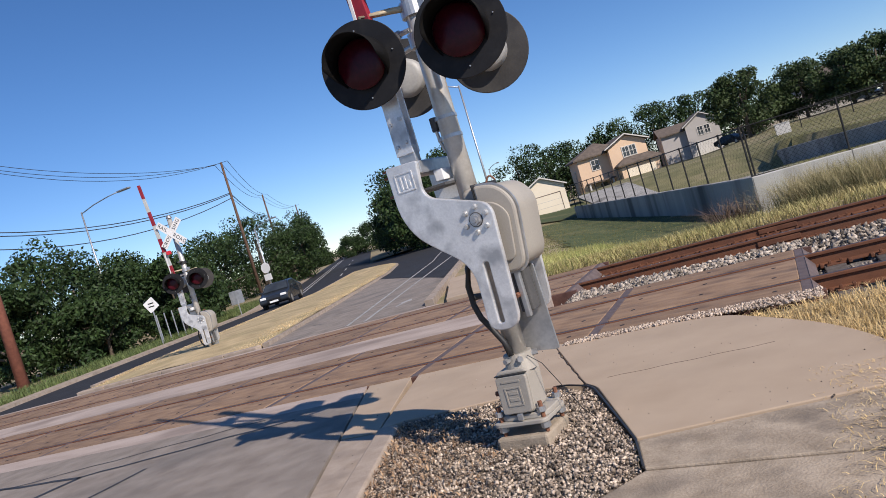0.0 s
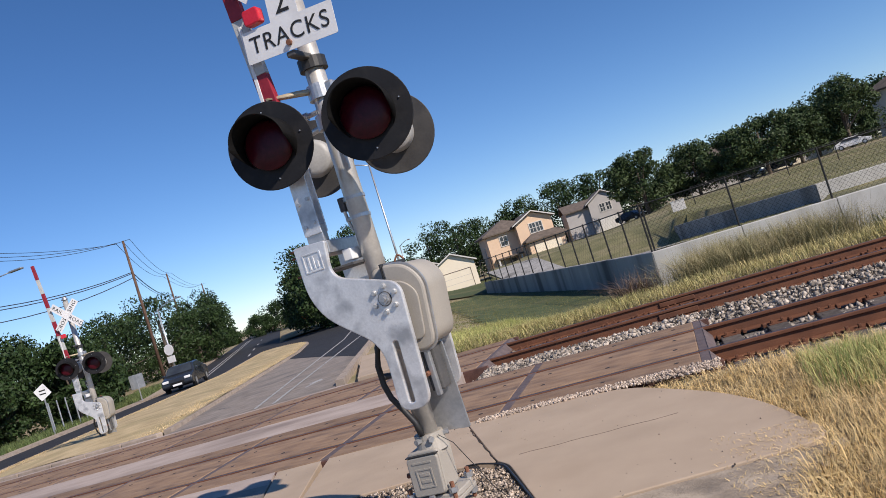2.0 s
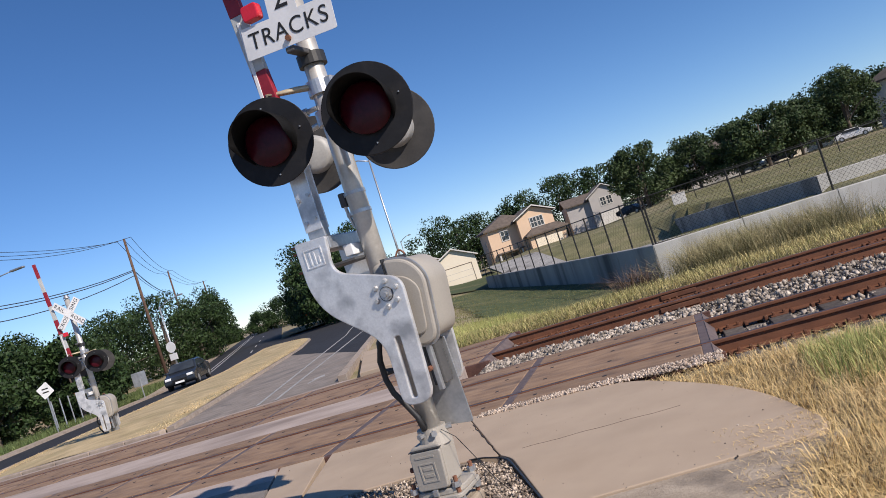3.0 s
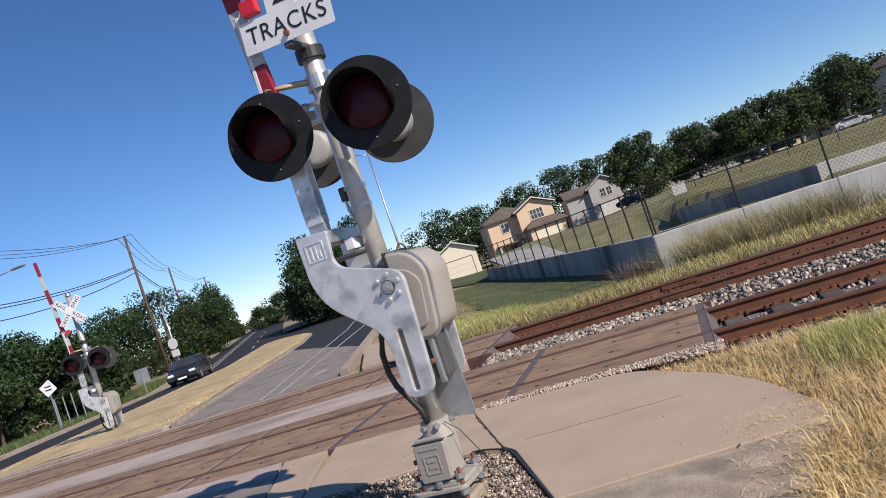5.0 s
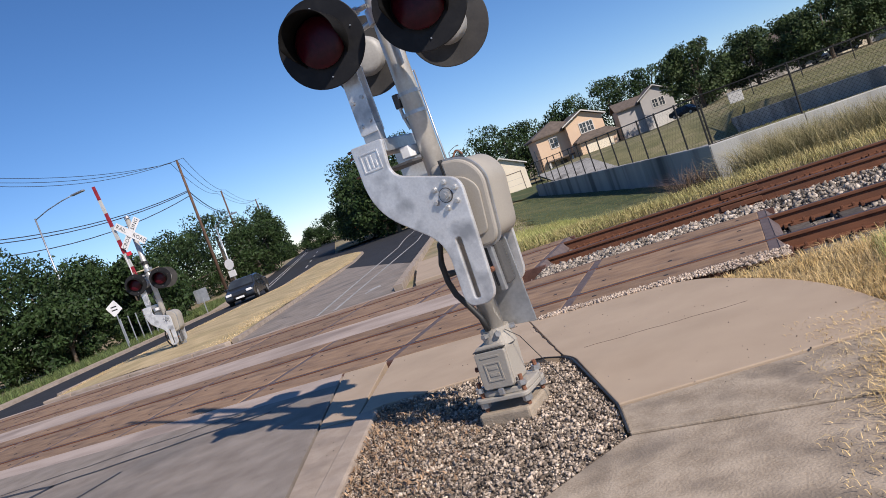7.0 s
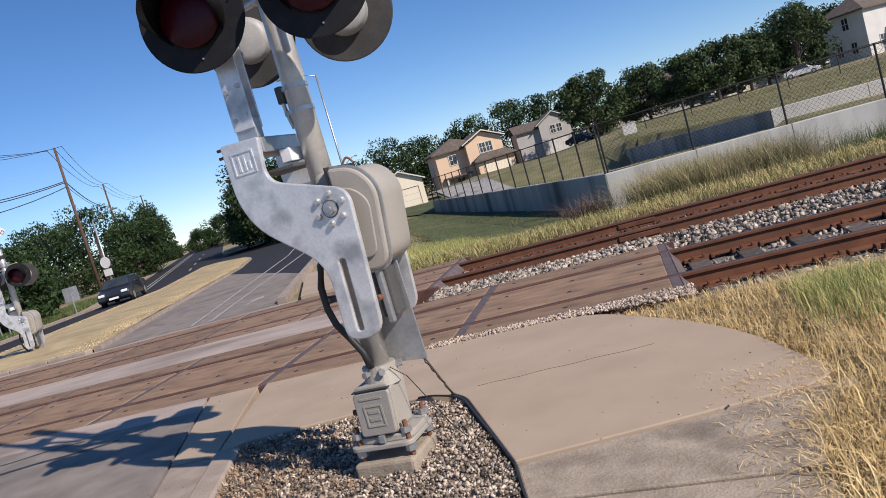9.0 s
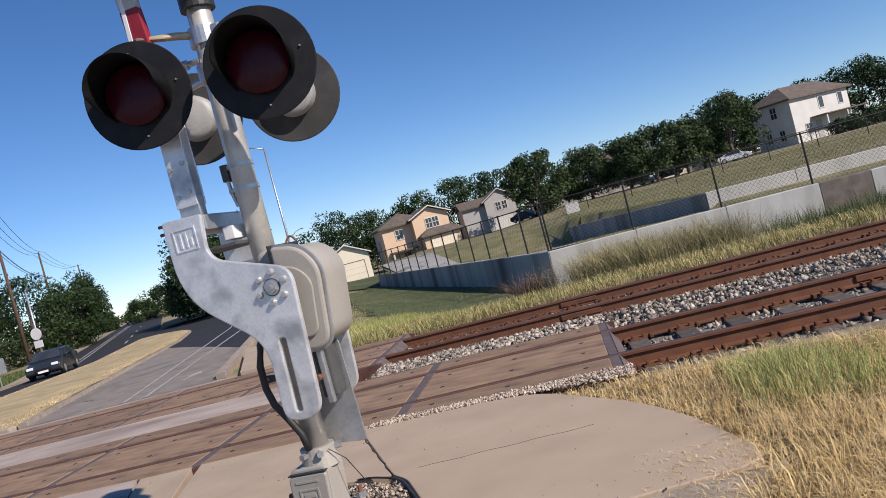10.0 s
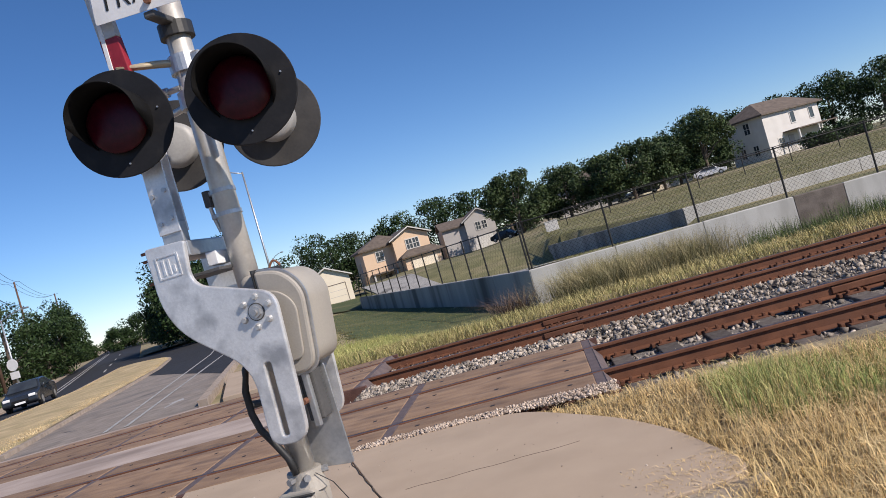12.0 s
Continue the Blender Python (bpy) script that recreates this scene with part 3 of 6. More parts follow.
for i in range(5):
    y0, y1 = yy - 2.4 * (i + 1) + 0.02, yy - 2.4 * i
    part("gutter_slab", slab([(kerb(y1) - 0.03, y1), (kerb(y0) - 0.03, y0), (gutter(y0) + 0.02, y0), (gutter(y1) + 0.02, y1)], -0.15, -0.012, bevel=0.006), CURBC, walkway)
    part("kerb_stone", slab([(kerb(y1) + 0.20, y1), (kerb(y0) + 0.20, y0), (kerb(y0), y0), (kerb(y1), y1)], -0.15, 0.035, bevel=0.018), CURBC, walkway, "worn concrete kerb stone")
# hairline cracks in the slabs, filled with dirt
b = tube([(1.31 + 0.048 * i + 0.008 * math.sin(i * 2.3), 7.29 - 0.113 * i, 0.0) for i in range(13)], 0.005, 5)
b = tube([(2.07 + 0.108 * i, 5.98 + 0.008 * i + 0.010 * math.sin(i * 1.7), -0.002) for i in range(13)], 0.0045, 5, b)
part("crack", b, CRACKM, walkway, "dirt-filled crack")
# a dark rim round the gravel
b = tube([(p.x, p.y, 0.004) for p in fillet([(2.66, 3.95, 0), (2.54, 4.43, 0.02), (1.98, 5.80, 0.55), (1.70, 5.99, 0.1), (1.45, 6.0, 0)], 8)[0:-1]], 0.008, 6)
tagged(obj("edging", b, CABLE), "thin dark steel edging round the gravel island", "edging")

island = [(2.64, 3.94), (2.52, 4.43), (1.97, 5.78), (1.5, 6.0), (0.2, 5.84), (kerb(5.6) + 0.2, 5.6), (kerb(2) + 0.2, 2.0), (1.75, 2.6)]
tagged(obj("gravel_bed", slab(island, -0.2, -0.035), GRAVEL_BED), "earthy gravel bed round the signal base", "gravel", kind="structure")


def in_poly(x, y, poly):
    c = False
    for (x0, y0), (x1, y1) in zip(poly, poly[1:] + poly[:1]):
        if (y0 > y) != (y1 > y) and x < (x1 - x0) * (y - y0) / (y1 - y0) + x0:
            c = not c
    return c


def gravel_place(rng):
    x, y = rng.uniform(0, 2.7), rng.uniform(2.6, 6.0)
    return (x, y, -0.03 + rng.uniform(-0.005, 0.02)) if in_poly(x, y, island) else None


stones("gravel_stones", 34000, gravel_place, 0.016, GRAVEL, "mixed tan, grey and white loose gravel", "gravel")

# tar-sealed cracks on the road
b = bmesh.new()
for (x0, y0, x1, y1, w) in ((-1.6, 6.75, -4.2, 6.05, 0.03), (-4.2, 6.05, -5.0, 3.4, 0.05), (-4.2, 6.05, -9.5, 6.6, 0.035), (-9.5, 6.6, -20, 5.6, 0.03), (-3.0, 5.9, -3.4, 3.2, 0.025), (-6, 6.1, -2.2, 7.0, 0.012), (-8, 17, -4.2, 15.2, 0.03), (-7.5, 20, -5.5, 16.5, 0.03), (-9, 22.3, -5.8, 21.2, 0.03)):
    pts = [(x0 + (x1 - x0) * i / 10 + 0.05 * noise.noise((i * 0.7, x0, 0)), y0 + (y1 - y0) * i / 10 + 0.06 * noise.noise((i * 0.7, 0, y0)), road_z(y0) + 0.0) for i in range(11)]
    for p, q in zip(pts, pts[1:]):
        d = (Vector(q) - Vector(p)).normalized().cross(Vector((0, 0, 1))) * w
        vs = [b.verts.new(Vector(c) + Vector((0, 0, 0.004))) for c in (Vector(p) - d, Vector(p) + d, Vector(q) + d, Vector(q) - d)]
        b.faces.new(vs)
tagged(obj("crack_seal", b, TAR), "dark tar sealing over road cracks", "road marking", kind="stuff")


# lane lines and arrow
def stripe(name, pts, w, label):
    b = bmesh.new()
    for p, q in zip(pts, pts[1:]):
        p, q = Vector(p), Vector(q)
        d = (q - p).normalized().cross(Vector((0, 0, 1))) * w / 2
        b.faces.new([b.verts.new(c + Vector((0, 0, 0.006))) for c in (p - d, p + d, q + d, q - d)])
    return tagged(obj(name, b, LINEPAINT), label, "road marking", kind="structure")


line_x = lambda y, o, a: o - a * (y - 14.4) + 0.004 * max(0, y - 44) ** 2
stripe("lane_line", [(line_x(y, -5.4, 0.37), y, road_z(y) + 0.004) for y in np.arange(14.4, 64, 1.0)], 0.09, "worn white lane line")
stripe("lane_line", [(line_x(y, -4.95, 0.34), y, road_z(y) + 0.004) for y in np.arange(14.4, 64, 1.0)], 0.09, "worn white lane line")
for o in (1.9, 2.35):
    stripe("centre_line", [(left_far(y) + o, y, road_z(y)) for y in np.arange(46, 120, 1.5)], 0.13, "white centre lines on dark asphalt")
for y in (58, 68, 80, 94):
    stripe("lane_dash", [(left_far(v) + 5.0, v, road_z(v)) for v in (y, y + 2, y + 4)], 0.16, "short white lane dash on dark asphalt")
arrow = slab([(-0.05, 0), (0.05, 0), (0.07, 0.8), (0.2, 0.75), (0.0, 1.35), (-0.22, 0.75), (-0.07, 0.8)], 0.0, 0.006)
arrow.transform(pose(-5.1, 16.2, road_z(16.8) + 0.006, -1.1, 0, 8))
tagged(obj("road_arrow", arrow, LINEPAINT), "worn white turn arrow painted on asphalt", "road marking")


# medians and kerbs past the tracks
def kerb_run(name, edge, y0, y1, w, h, label, step=1.5):
    run = empty(name, label, "kerb", kind="structure")
    ys = np.arange(y0, y1, step)
    for y in ys:
        e = y + step - 0.015
        z0, z1 = road_z(y), road_z(e)
        b = bmesh.new()
        pts = [(edge(y), y), (edge(y) + w, y), (edge(e) + w, e), (edge(e), e)]
        lo = [b.verts.new((p[0], p[1], (z0, z0, z1, z1)[i] - 0.1)) for i, p in enumerate(pts)]
        hi = [b.verts.new((p[0], p[1], (z0, z0, z1, z1)[i] + h)) for i, p in enumerate(pts)]
        b.faces.new(hi)
        for i in range(4):
            b.faces.new((lo[i], lo[(i + 1) % 4], hi[(i + 1) % 4], hi[i]))
        bmesh.ops.recalc_face_normals(b, faces=b.faces[:])
        part("kerb_stone", b, CURBC, run)
    return run


kerb_run("kerb", lambda y: med_r(y) - 0.2, 14.6, 55.5, 0.2, 0.085, "concrete kerb along the grassy median")
kerb_run("kerb", med_l, 15.2, 55.5, 0.2, 0.1, "concrete kerb on the far side of the median")
kerb_run("kerb", road_right, 14.6, 45, 0.2, 0.1, "concrete kerb beside the road")
kerb_run("kerb", lambda y: left_far(y) - 0.2, 14.6, 75, 0.2, 0.1, "concrete kerb at the far road edge")
med = empty("median_nose", "worn concrete nose of the grassy median", "kerb", kind="structure")
x = -13.9
while x < -8.4:
    part("kerb_stone", box(x, x + 0.98, 14.4, 14.62, -0.1, 0.07, 0.02), CURBC, med)
    x += 1.0
ys = list(np.arange(14.6, 56.0, 0.9))
mv, mf = [], []
for y in ys:
    a, c = med_l(y) + 0.15, med_r(y) - 0.15
    for k in range(9):
        xx = a + (c - a) * k / 8
        mv.append((xx, y, road_z(y) + 0.03 + 0.07 * smooth(14.6, 17, y) + 0.06 * math.sin(k / 8 * math.pi) + 0.03 * noise.noise((xx, y, 2))))
mf = [(j * 9 + k, j * 9 + k + 1, (j + 1) * 9 + k + 1, (j + 1) * 9 + k) for j in range(len(ys) - 1) for k in range(8)]
tagged(raw("median", mv, mf, STRAW, smooth=True), "median strip of straw-yellow dry grass", "median", kind="structure")
# side walk past the tracks on the right of the road
part("slab", slab([(-2.9, 14.3), (-1.2, 14.3), (-2.9, 19.0), (-4.75, 19.0)], -0.1, 0.06, bevel=0.01), CONC, walkway, "sandy concrete slab past the tracks")


# ---- the crossing signal ----
def lamp_unit(signal_root, x0, y0, z0, facing, turn=15):
    """A flashing light: black background disc, visor, lens and rear housing. facing -1: towards -y."""
    s = facing
    x = y = z = 0.0
    root = empty("lamp", "", "", None)
    root.parent = signal_root
    root.matrix_local = pose(x0, y0, z0, 0, 0, turn)
    disc = cyl((x, y - 0.006, z), (x, y + 0.006, z), 0.288, seg=48)
    bg = part("background", disc, BLACK if facing < 0 else DISCBACK, root, "black round background disc" if facing < 0 else "dark grey back of a round disc")
    rim = bmesh.new()
    tube([(x + 0.288 * math.cos(a), y, z + 0.288 * math.sin(a)) for a in np.linspace(0, math.tau, 49)], 0.006, 6, rim)
    part("rim", rim, BLACK if facing < 0 else DISCBACK, bg)
    body = bmesh.new()
    prof = [(0.145, -0.005), (0.14, 0.07), (0.132, 0.09), (0.10, 0.10), (0.0, 0.102)]
    prev = None
    for r, d in prof:
        ring = [body.verts.new((x + max(r, 0.001) * math.cos(a), y - s * d, z + max(r, 0.001) * math.sin(a))) for a in np.linspace(0, math.tau, 33)[:-1]]
        if prev:
            for i in range(32):
                body.faces.new((prev[i], prev[(i + 1) % 32], ring[(i + 1) % 32], ring[i]))
        prev = ring
    bmesh.ops.recalc_face_normals(body, faces=body.faces[:])
    part("housing", body, LAMPBACK, root, "off-white rear lamp housing", True)
    # visor: tapering hood, long at the top
    v = bmesh.new()
    ang = np.linspace(radians(-38), radians(218), 47)
    inner, outer = [], []
    for a in ang:
        below = max(0.0, -math.sin(a))
        ln = (0.26 + 0.03 * max(0.0, math.sin(a))) * max(0.06, 1 - 1.65 * below)
        for lst, rr in ((outer, 0.184), (inner, 0.178)):
            lst.append((v.verts.new((x + rr * math.cos(a), y + s * 0.004, z + rr * math.sin(a))),
                        v.verts.new((x + rr * math.cos(a), y + s * ln, z + rr * math.sin(a) - 0.05 * ln))))
    for i in range(len(ang) - 1):
        v.faces.new((outer[i][0], outer[i + 1][0], outer[i + 1][1], outer[i][1]))
        v.faces.new((inner[i][0], inner[i][1], inner[i + 1][1], inner[i + 1][0]))
        v.faces.new((outer[i][1], outer[i + 1][1], inner[i + 1][1], inner[i][1]))
    bmesh.ops.recalc_face_normals(v, faces=v.faces[:])
    part("visor", v, VISOR, root, "black hood over the lens", True)
    ln = bmesh.new()
    bmesh.ops.create_uvsphere(ln, u_segments=28, v_segments=14, radius=0.165, matrix=Matrix.LocRotScale((x, y + s * 0.038, z), None, (1, 0.2, 1)))
    part("lens", ln, LENS, root, "dark red glass lens", True)
    for a in (88, 8, 270):
        sc = cyl((x + 0.225 * math.cos(radians(a)), y + s * 0.004, z + 0.225 * math.sin(radians(a))),
            (x + 0.225 * math.cos(radians(a)), y + s * 0.016, z + 0.225 * math.sin(radians(a))), 0.005, seg=8)
        part("screw", sc, GALV, bg)


def signal(m, label):
    root = empty("crossing_signal", label, "signal", m)
    cx = 0.025
    # foundation and base
    part("foundation", box(-0.24, 0.15, -0.17, 0.23, -0.1, 0.06, 0.02), FOUND, root, "chipped concrete foundation block")
    part("base_plate", slab(fillet([(-0.24, -0.16, 0.06), (0.17, -0.16, 0.06), (0.17, 0.22, 0.06), (-0.24, 0.22, 0.06)]), 0.13, 0.16, bevel=0.006), HOUSING, root)
    flange = slab(fillet([(-0.20, -0.13, 0.1), (0.17, -0.13, 0.1), (0.17, 0.20, 0.1), (-0.20, 0.20, 0.1)]), 0.16, 0.20, bevel=0.008)
    part("flange", flange, HOUSING, root)
    for bx, by in ((-0.185, -0.11), (0.135, -0.11), (0.135, 0.17), (-0.185, 0.17)):
        part("anchor_bolt", cyl((bx, by, 0.06), (bx, by, 0.27), 0.016, seg=8), RUST, root)
        part("nut", cyl((bx, by, 0.20), (bx, by, 0.235), 0.032, seg=6), GALV, root)
        part("nut", cyl((bx, by, 0.09), (bx, by, 0.128), 0.034, seg=6), GALV, root)
    jb = part("junction_box", slab(fillet([(-0.14, 0.205, 0.03), (0.095, 0.205, 0.03), (0.115, 0.51, 0.05), (-0.13, 0.51, 0.05)]), -0.10, 0.12, bevel=0.012), HOUSING, root, "cast junction box at the mast foot")
    jb.data.transform(UPRIGHT)
    cover = slab(fillet([(-0.135, 0.215, 0.025), (0.09, 0.215, 0.025), (0.11, 0.48, 0.03), (-0.125, 0.48, 0.03)]), 0.12, 0.15, bevel=0.008)
    cover.transform(UPRIGHT)
    cv = part("cover", cover, HOUSING, root, "bolted pale grey cover")
    fr = bmesh.new()
    for a in ((-0.06, -0.05, 0.27, 0.40), (0.05, 0.06, 0.27, 0.40), (-0.05, 0.05, 0.39, 0.40), (-0.05, 0.05, 0.27, 0.28), (-0.035, 0.035, 0.35, 0.37), (-0.035, 0.035, 0.305, 0.325), (-0.07, 0.07, 0.435, 0.447)):
        box(a[0] - 0.015, a[1] - 0.015, -0.154, -0.148, a[2], a[3], 0, fr)
    part("raised_marking", fr, HOUSING, cv)
    part("lid_seam", box(-0.125, 0.11, -0.152, -0.11, 0.482, 0.489, 0.002), CABLE, root)
    part("hasp", box(-0.03, 0.01, -0.165, -0.145, 0.17, 0.215, 0.004), GALV, root)
    part("hinge_pin", cyl((-0.17, -0.1, 0.36), (-0.12, -0.1, 0.36), 0.018, seg=10), RUST, root)
    collar = cyl((cx, 0, 0.48), (cx, 0, 0.56), 0.115, 0.098, 24)
    cyl((cx, 0, 0.56), (cx, 0, 0.60), 0.098, seg=24, bm=collar)
    part("collar", collar, HOUSING, root)
    for a in (20, 90, 160, 250, 300):
        c, s_ = math.cos(radians(a)), math.sin(radians(a))
        part("set_bolt", cyl((cx + 0.09 * c, 0.09 * s_, 0.57), (cx + 0.135 * c, 0.135 * s_, 0.57), 0.021, seg=6), GALV, root)
    part("mast", cyl((cx, 0, 0.5), (cx, 0, 4.5), 0.07, seg=32), MAST, root, "round pale metal mast", True)
    part("mast_cap", cyl((cx, 0, 4.5), (cx, 0, 4.54), 0.078, 0.03, 24), MAST, root)
    for z in (2.14, 2.275):
        b = cyl((cx, 0, z - 0.012), (cx, 0, z + 0.012), 0.0755, seg=32)
        box(cx - 0.1, cx - 0.06, -0.03, 0.03, z - 0.014, z + 0.014, 0.003, b)
        part("band", b, GALV, root, "steel strap round the mast")
    part("conduit_rod", tube([(cx - 0.092, -0.02, 2.27), (cx - 0.094, -0.02, 2.2), (cx - 0.092, -0.01, 2.13), (cx - 0.08, 0.0, 2.05)], 0.012, 8), GALV, root)
    part("clamp", box(cx - 0.12, cx - 0.075, -0.035, 0.035, 2.2, 2.3, 0.008), DARKGREY, root)

    # gate mechanism housing
    body = slab(fillet([(0.03, 1.19, 0.08), (0.35, 1.165, 0.12), (0.40, 1.61, 0.1), (0.305, 1.735, 0.12), (0.02, 1.765, 0.08)], 8), -0.24, 0.14, bevel=0.03)
    body.transform(UPRIGHT)
    hb = part("mechanism_housing", body, HOUSING, root, "rounded pale grey gate mechanism housing", True)
    lid = slab(fillet([(0.15, 1.165, 0.06), (0.36, 1.155, 0.11), (0.41, 1.612, 0.1), (0.31, 1.74, 0.12), (0.15, 1.765, 0.03)], 8), 0.145, 0.185, bevel=0.016)
    lid.transform(UPRIGHT)
    door = part("door", lid, HOUSING, hb, "flanged cover of the mechanism")
    rim = slab(fillet([(0.14, 1.15, 0.06), (0.37, 1.14, 0.11), (0.422, 1.615, 0.1), (0.318, 1.752, 0.12), (0.14, 1.777, 0.03)], 8), 0.13, 0.143, bevel=0.004)
    rim.transform(UPRIGHT)
    part("door_flange", rim, GALV, hb, "flanged metal rim of the housing")
    pan = slab(fillet([(0.17, 1.24, 0.04), (0.32, 1.235, 0.06), (0.36, 1.54, 0.06), (0.285, 1.63, 0.08), (0.17, 1.655, 0.03)], 8), 0.185, 0.20, bevel=0.007)
    pan.transform(UPRIGHT)
    part("raised_panel", pan, HOUSING, door)
    part("gasket", box(0.143, 0.151, -0.19, 0.2, 1.60, 1.776, 0.0), CABLE, hb)
    part("lifting_loop", tube([(0.17 + 0.07 * t, 0.0, 1.77 + 0.035 * math.sin(t * math.pi)) for t in np.linspace(0, 1, 9)], 0.007, 6), RUST, root)

    # cast arm bracket with slot and hub
    outline = fillet([(-0.385, 2.05, 0.02), (-0.135, 2.04, 0.02), (-0.165, 1.79, 0.10), (0.30, 1.635, 0.09), (0.262, 0.815, 0.11), (0.035, 0.82, 0.09),
                      (0.048, 1.265, 0.14), (-0.38, 1.60, 0.22)], 8)
    slot = fillet([(0.125, 1.275, 0.018), (0.165, 1.275, 0.018), (0.155, 0.865, 0.018), (0.115, 0.865, 0.018)], 4)
    pl = slab(outline, 0.255, 0.292, [slot], bevel=0.008)
    pl.transform(UPRIGHT)
    br = part("arm_bracket", pl, ALU, root, "scratched cast aluminium S-shaped arm bracket")
    back = slab(outline, -0.29, -0.255, [slot])
    back.transform(UPRIGHT)
    part("arm_bracket", back, ALU, root)
    part("washer", cyl((0.17, -0.29, 1.553), (0.17, -0.296, 1.553), 0.049, seg=28), DARKGREY, br, "dark greasy washer")
    hub = cyl((0.17, -0.29, 1.553), (0.17, -0.300, 1.553), 0.043, seg=24)
    cyl((0.17, -0.29, 1.553), (0.17, -0.318, 1.553), 0.034, seg=6, bm=hub)
    cyl((0.17, -0.29, 1.553), (0.17, -0.332, 1.553), 0.017, seg=12, bm=hub)
    part("hub_nut", hub, GALV, br)
    part("shaft", cyl((0.17, -0.26, 1.553), (0.17, 0.26, 1.553), 0.045, seg=16), GALV, root)
    for i in range(6):
        a = radians(20 + 60 * i)
        part("bolt", cyl((0.17 + 0.083 * math.cos(a), -0.29, 1.553 + 0.083 * math.sin(a)), (0.17 + 0.083 * math.cos(a), -0.312, 1.553 + 0.083 * math.sin(a)), 0.021, 0.013, 10), BOLTM, br)
    fr = bmesh.new()
    for a in ((-0.335, -0.325, 1.86, 1.99), (-0.20, -0.19, 1.86, 1.99), (-0.325, -0.20, 1.98, 1.99), (-0.325, -0.20, 1.86, 1.87), (-0.30, -0.285, 1.88, 1.965), (-0.265, -0.25, 1.88, 1.965), (-0.235, -0.22, 1.885, 1.93)):
        box(a[0], a[1], -0.297, -0.288, a[2], a[3], 0.0015, fr)
    part("cast_marking", fr, ALU, br, "raised cast frame and bars")
    for zz in (2.035, 1.99, 1.86):
        part("clevis_bolt", cyl((-0.44, -0.24, zz), (-0.36, -0.24, zz), 0.009, seg=8), RUST, root)
    # spacer box and shelf between the two brackets
    part("arm_clevis", box(-0.36, -0.14, -0.25, 0.25, 1.95, 2.04, 0.01), GALV, root)
    part("arm_tray", box(-0.34, -0.02, -0.2, 0.2, 1.83, 1.85, 0.004), DARKGREY, root)
    part("terminal_block", box(-0.13, -0.06, -0.12, 0.02, 1.87, 1.95, 0.006), WHITEP, root)
    # counterweight sheet hanging behind
    sh = slab(fillet([(0.018, 0.565, 0.02), (0.29, 0.545, 0.02), (0.275, 1.16, 0.02), (0.05, 1.16, 0.02)]), -0.125, -0.11, bevel=0.003)
    sh.transform(UPRIGHT)
    part("counterweight_plate", sh, GALV, root, "mottled galvanised counterweight plate")
    part("counterweight", box(0.16, 0.255, -0.02, 0.10, 0.86, 1.18, 0.01), DARKGREY, root, "stacked steel counterweights")
    part("counterweight", box(0.20, 0.235, -0.06, -0.02, 0.83, 1.18, 0.006), GALV, root)
    part("tie_bolt", cyl((0.19, -0.1, 0.99), (0.19, 0.1, 0.99), 0.018, seg=8), RUST, root)
    part("stop_bolt", cyl((-0.16, -0.05, 1.04), (-0.06, -0.05, 1.04), 0.026, 0.018, 10), DARKGREY, root)
    part("cable", tube([(-0.02, -0.12, 1.34), (-0.085, -0.13, 1.25), (-0.12, -0.13, 1.13), (-0.12, -0.13, 1.0), (-0.10, -0.12, 0.9), (-0.05, -0.1, 0.8), (0.0, -0.09, 0.70), (0.02, -0.09, 0.6)], 0.021, 10), CABLE, root, "thick black power cable", True)
    part("ground_wire", tube([(0.12, -0.06, 0.58), (0.19, -0.02, 0.5), (0.26, 0.05, 0.3), (0.33, 0.1, 0.12), (0.38, 0.16, 0.01)], 0.003, 5), CABLE, root)

    # upright gate arm with stripes
    ax, ay = -0.225, -0.20
    part("arm_socket", box(ax - 0.065, ax + 0.065, ay - 0.035, ay + 0.035, 2.04, 2.16, 0.006), GALV, root)
    for s in (-1, 1):
        part("arm_splice_plate", box(ax - 0.067, ax + 0.067, ay + s * 0.04 - 0.006, ay + s * 0.04 + 0.006, 2.1, 2.62, 0.003), ALU, root, "aluminium splice plate with bolts")
    for sx, zz in ((-0.035, 2.16), (0.038, 2.18), (-0.04, 2.32), (0.04, 2.34), (0, 2.55)):
        part("bolt", cyl((ax + sx, ay - 0.046, zz), (ax + sx, ay - 0.06, zz), 0.014, seg=6), GALV, root)
    arm = empty("gate_arm", "", "")
    arm.parent = root
    z = 2.62
    i = 0
    cuts = [2.62, 2.84, 3.245, 3.65, 4.05, 4.45, 4.85, 5.25, 5.65]
    lean = lambda zz: -0.075 * (zz - 2.6)
    for z0, z1 in zip(cuts, cuts[1:]):
        seg = box(ax - 0.063, ax + 0.063, ay - 0.025, ay + 0.025, z0, z1, 0.006)
        for vv in seg.verts:
            vv.co.x = ax + (vv.co.x - ax) * (1 - 0.12 * (vv.co.z - 2.62)) + lean(vv.co.z)
        part("stripe", seg, REDP if i % 2 else ARMGREY, arm, "red reflective band" if i % 2 else "white reflective band")
        i += 1
    part("edge_strip", box(ax - 0.082 - 0.01, ax - 0.066, ay - 0.03, ay + 0.03, 2.7, 3.6, 0.002), WHITEP, arm)
    for zz in (3.6,):
        part("arm_light", slab(fillet([(-0.065, -0.055, 0.03), (0.065, -0.055, 0.03), (0.065, 0.055, 0.03), (-0.065, 0.055, 0.03)]), 0.03, 0.1, bevel=0.01), LENS_LIT, arm, "red arm light").data.transform(Matrix.Translation((ax + 0.07, ay, zz)) @ UPRIGHT)

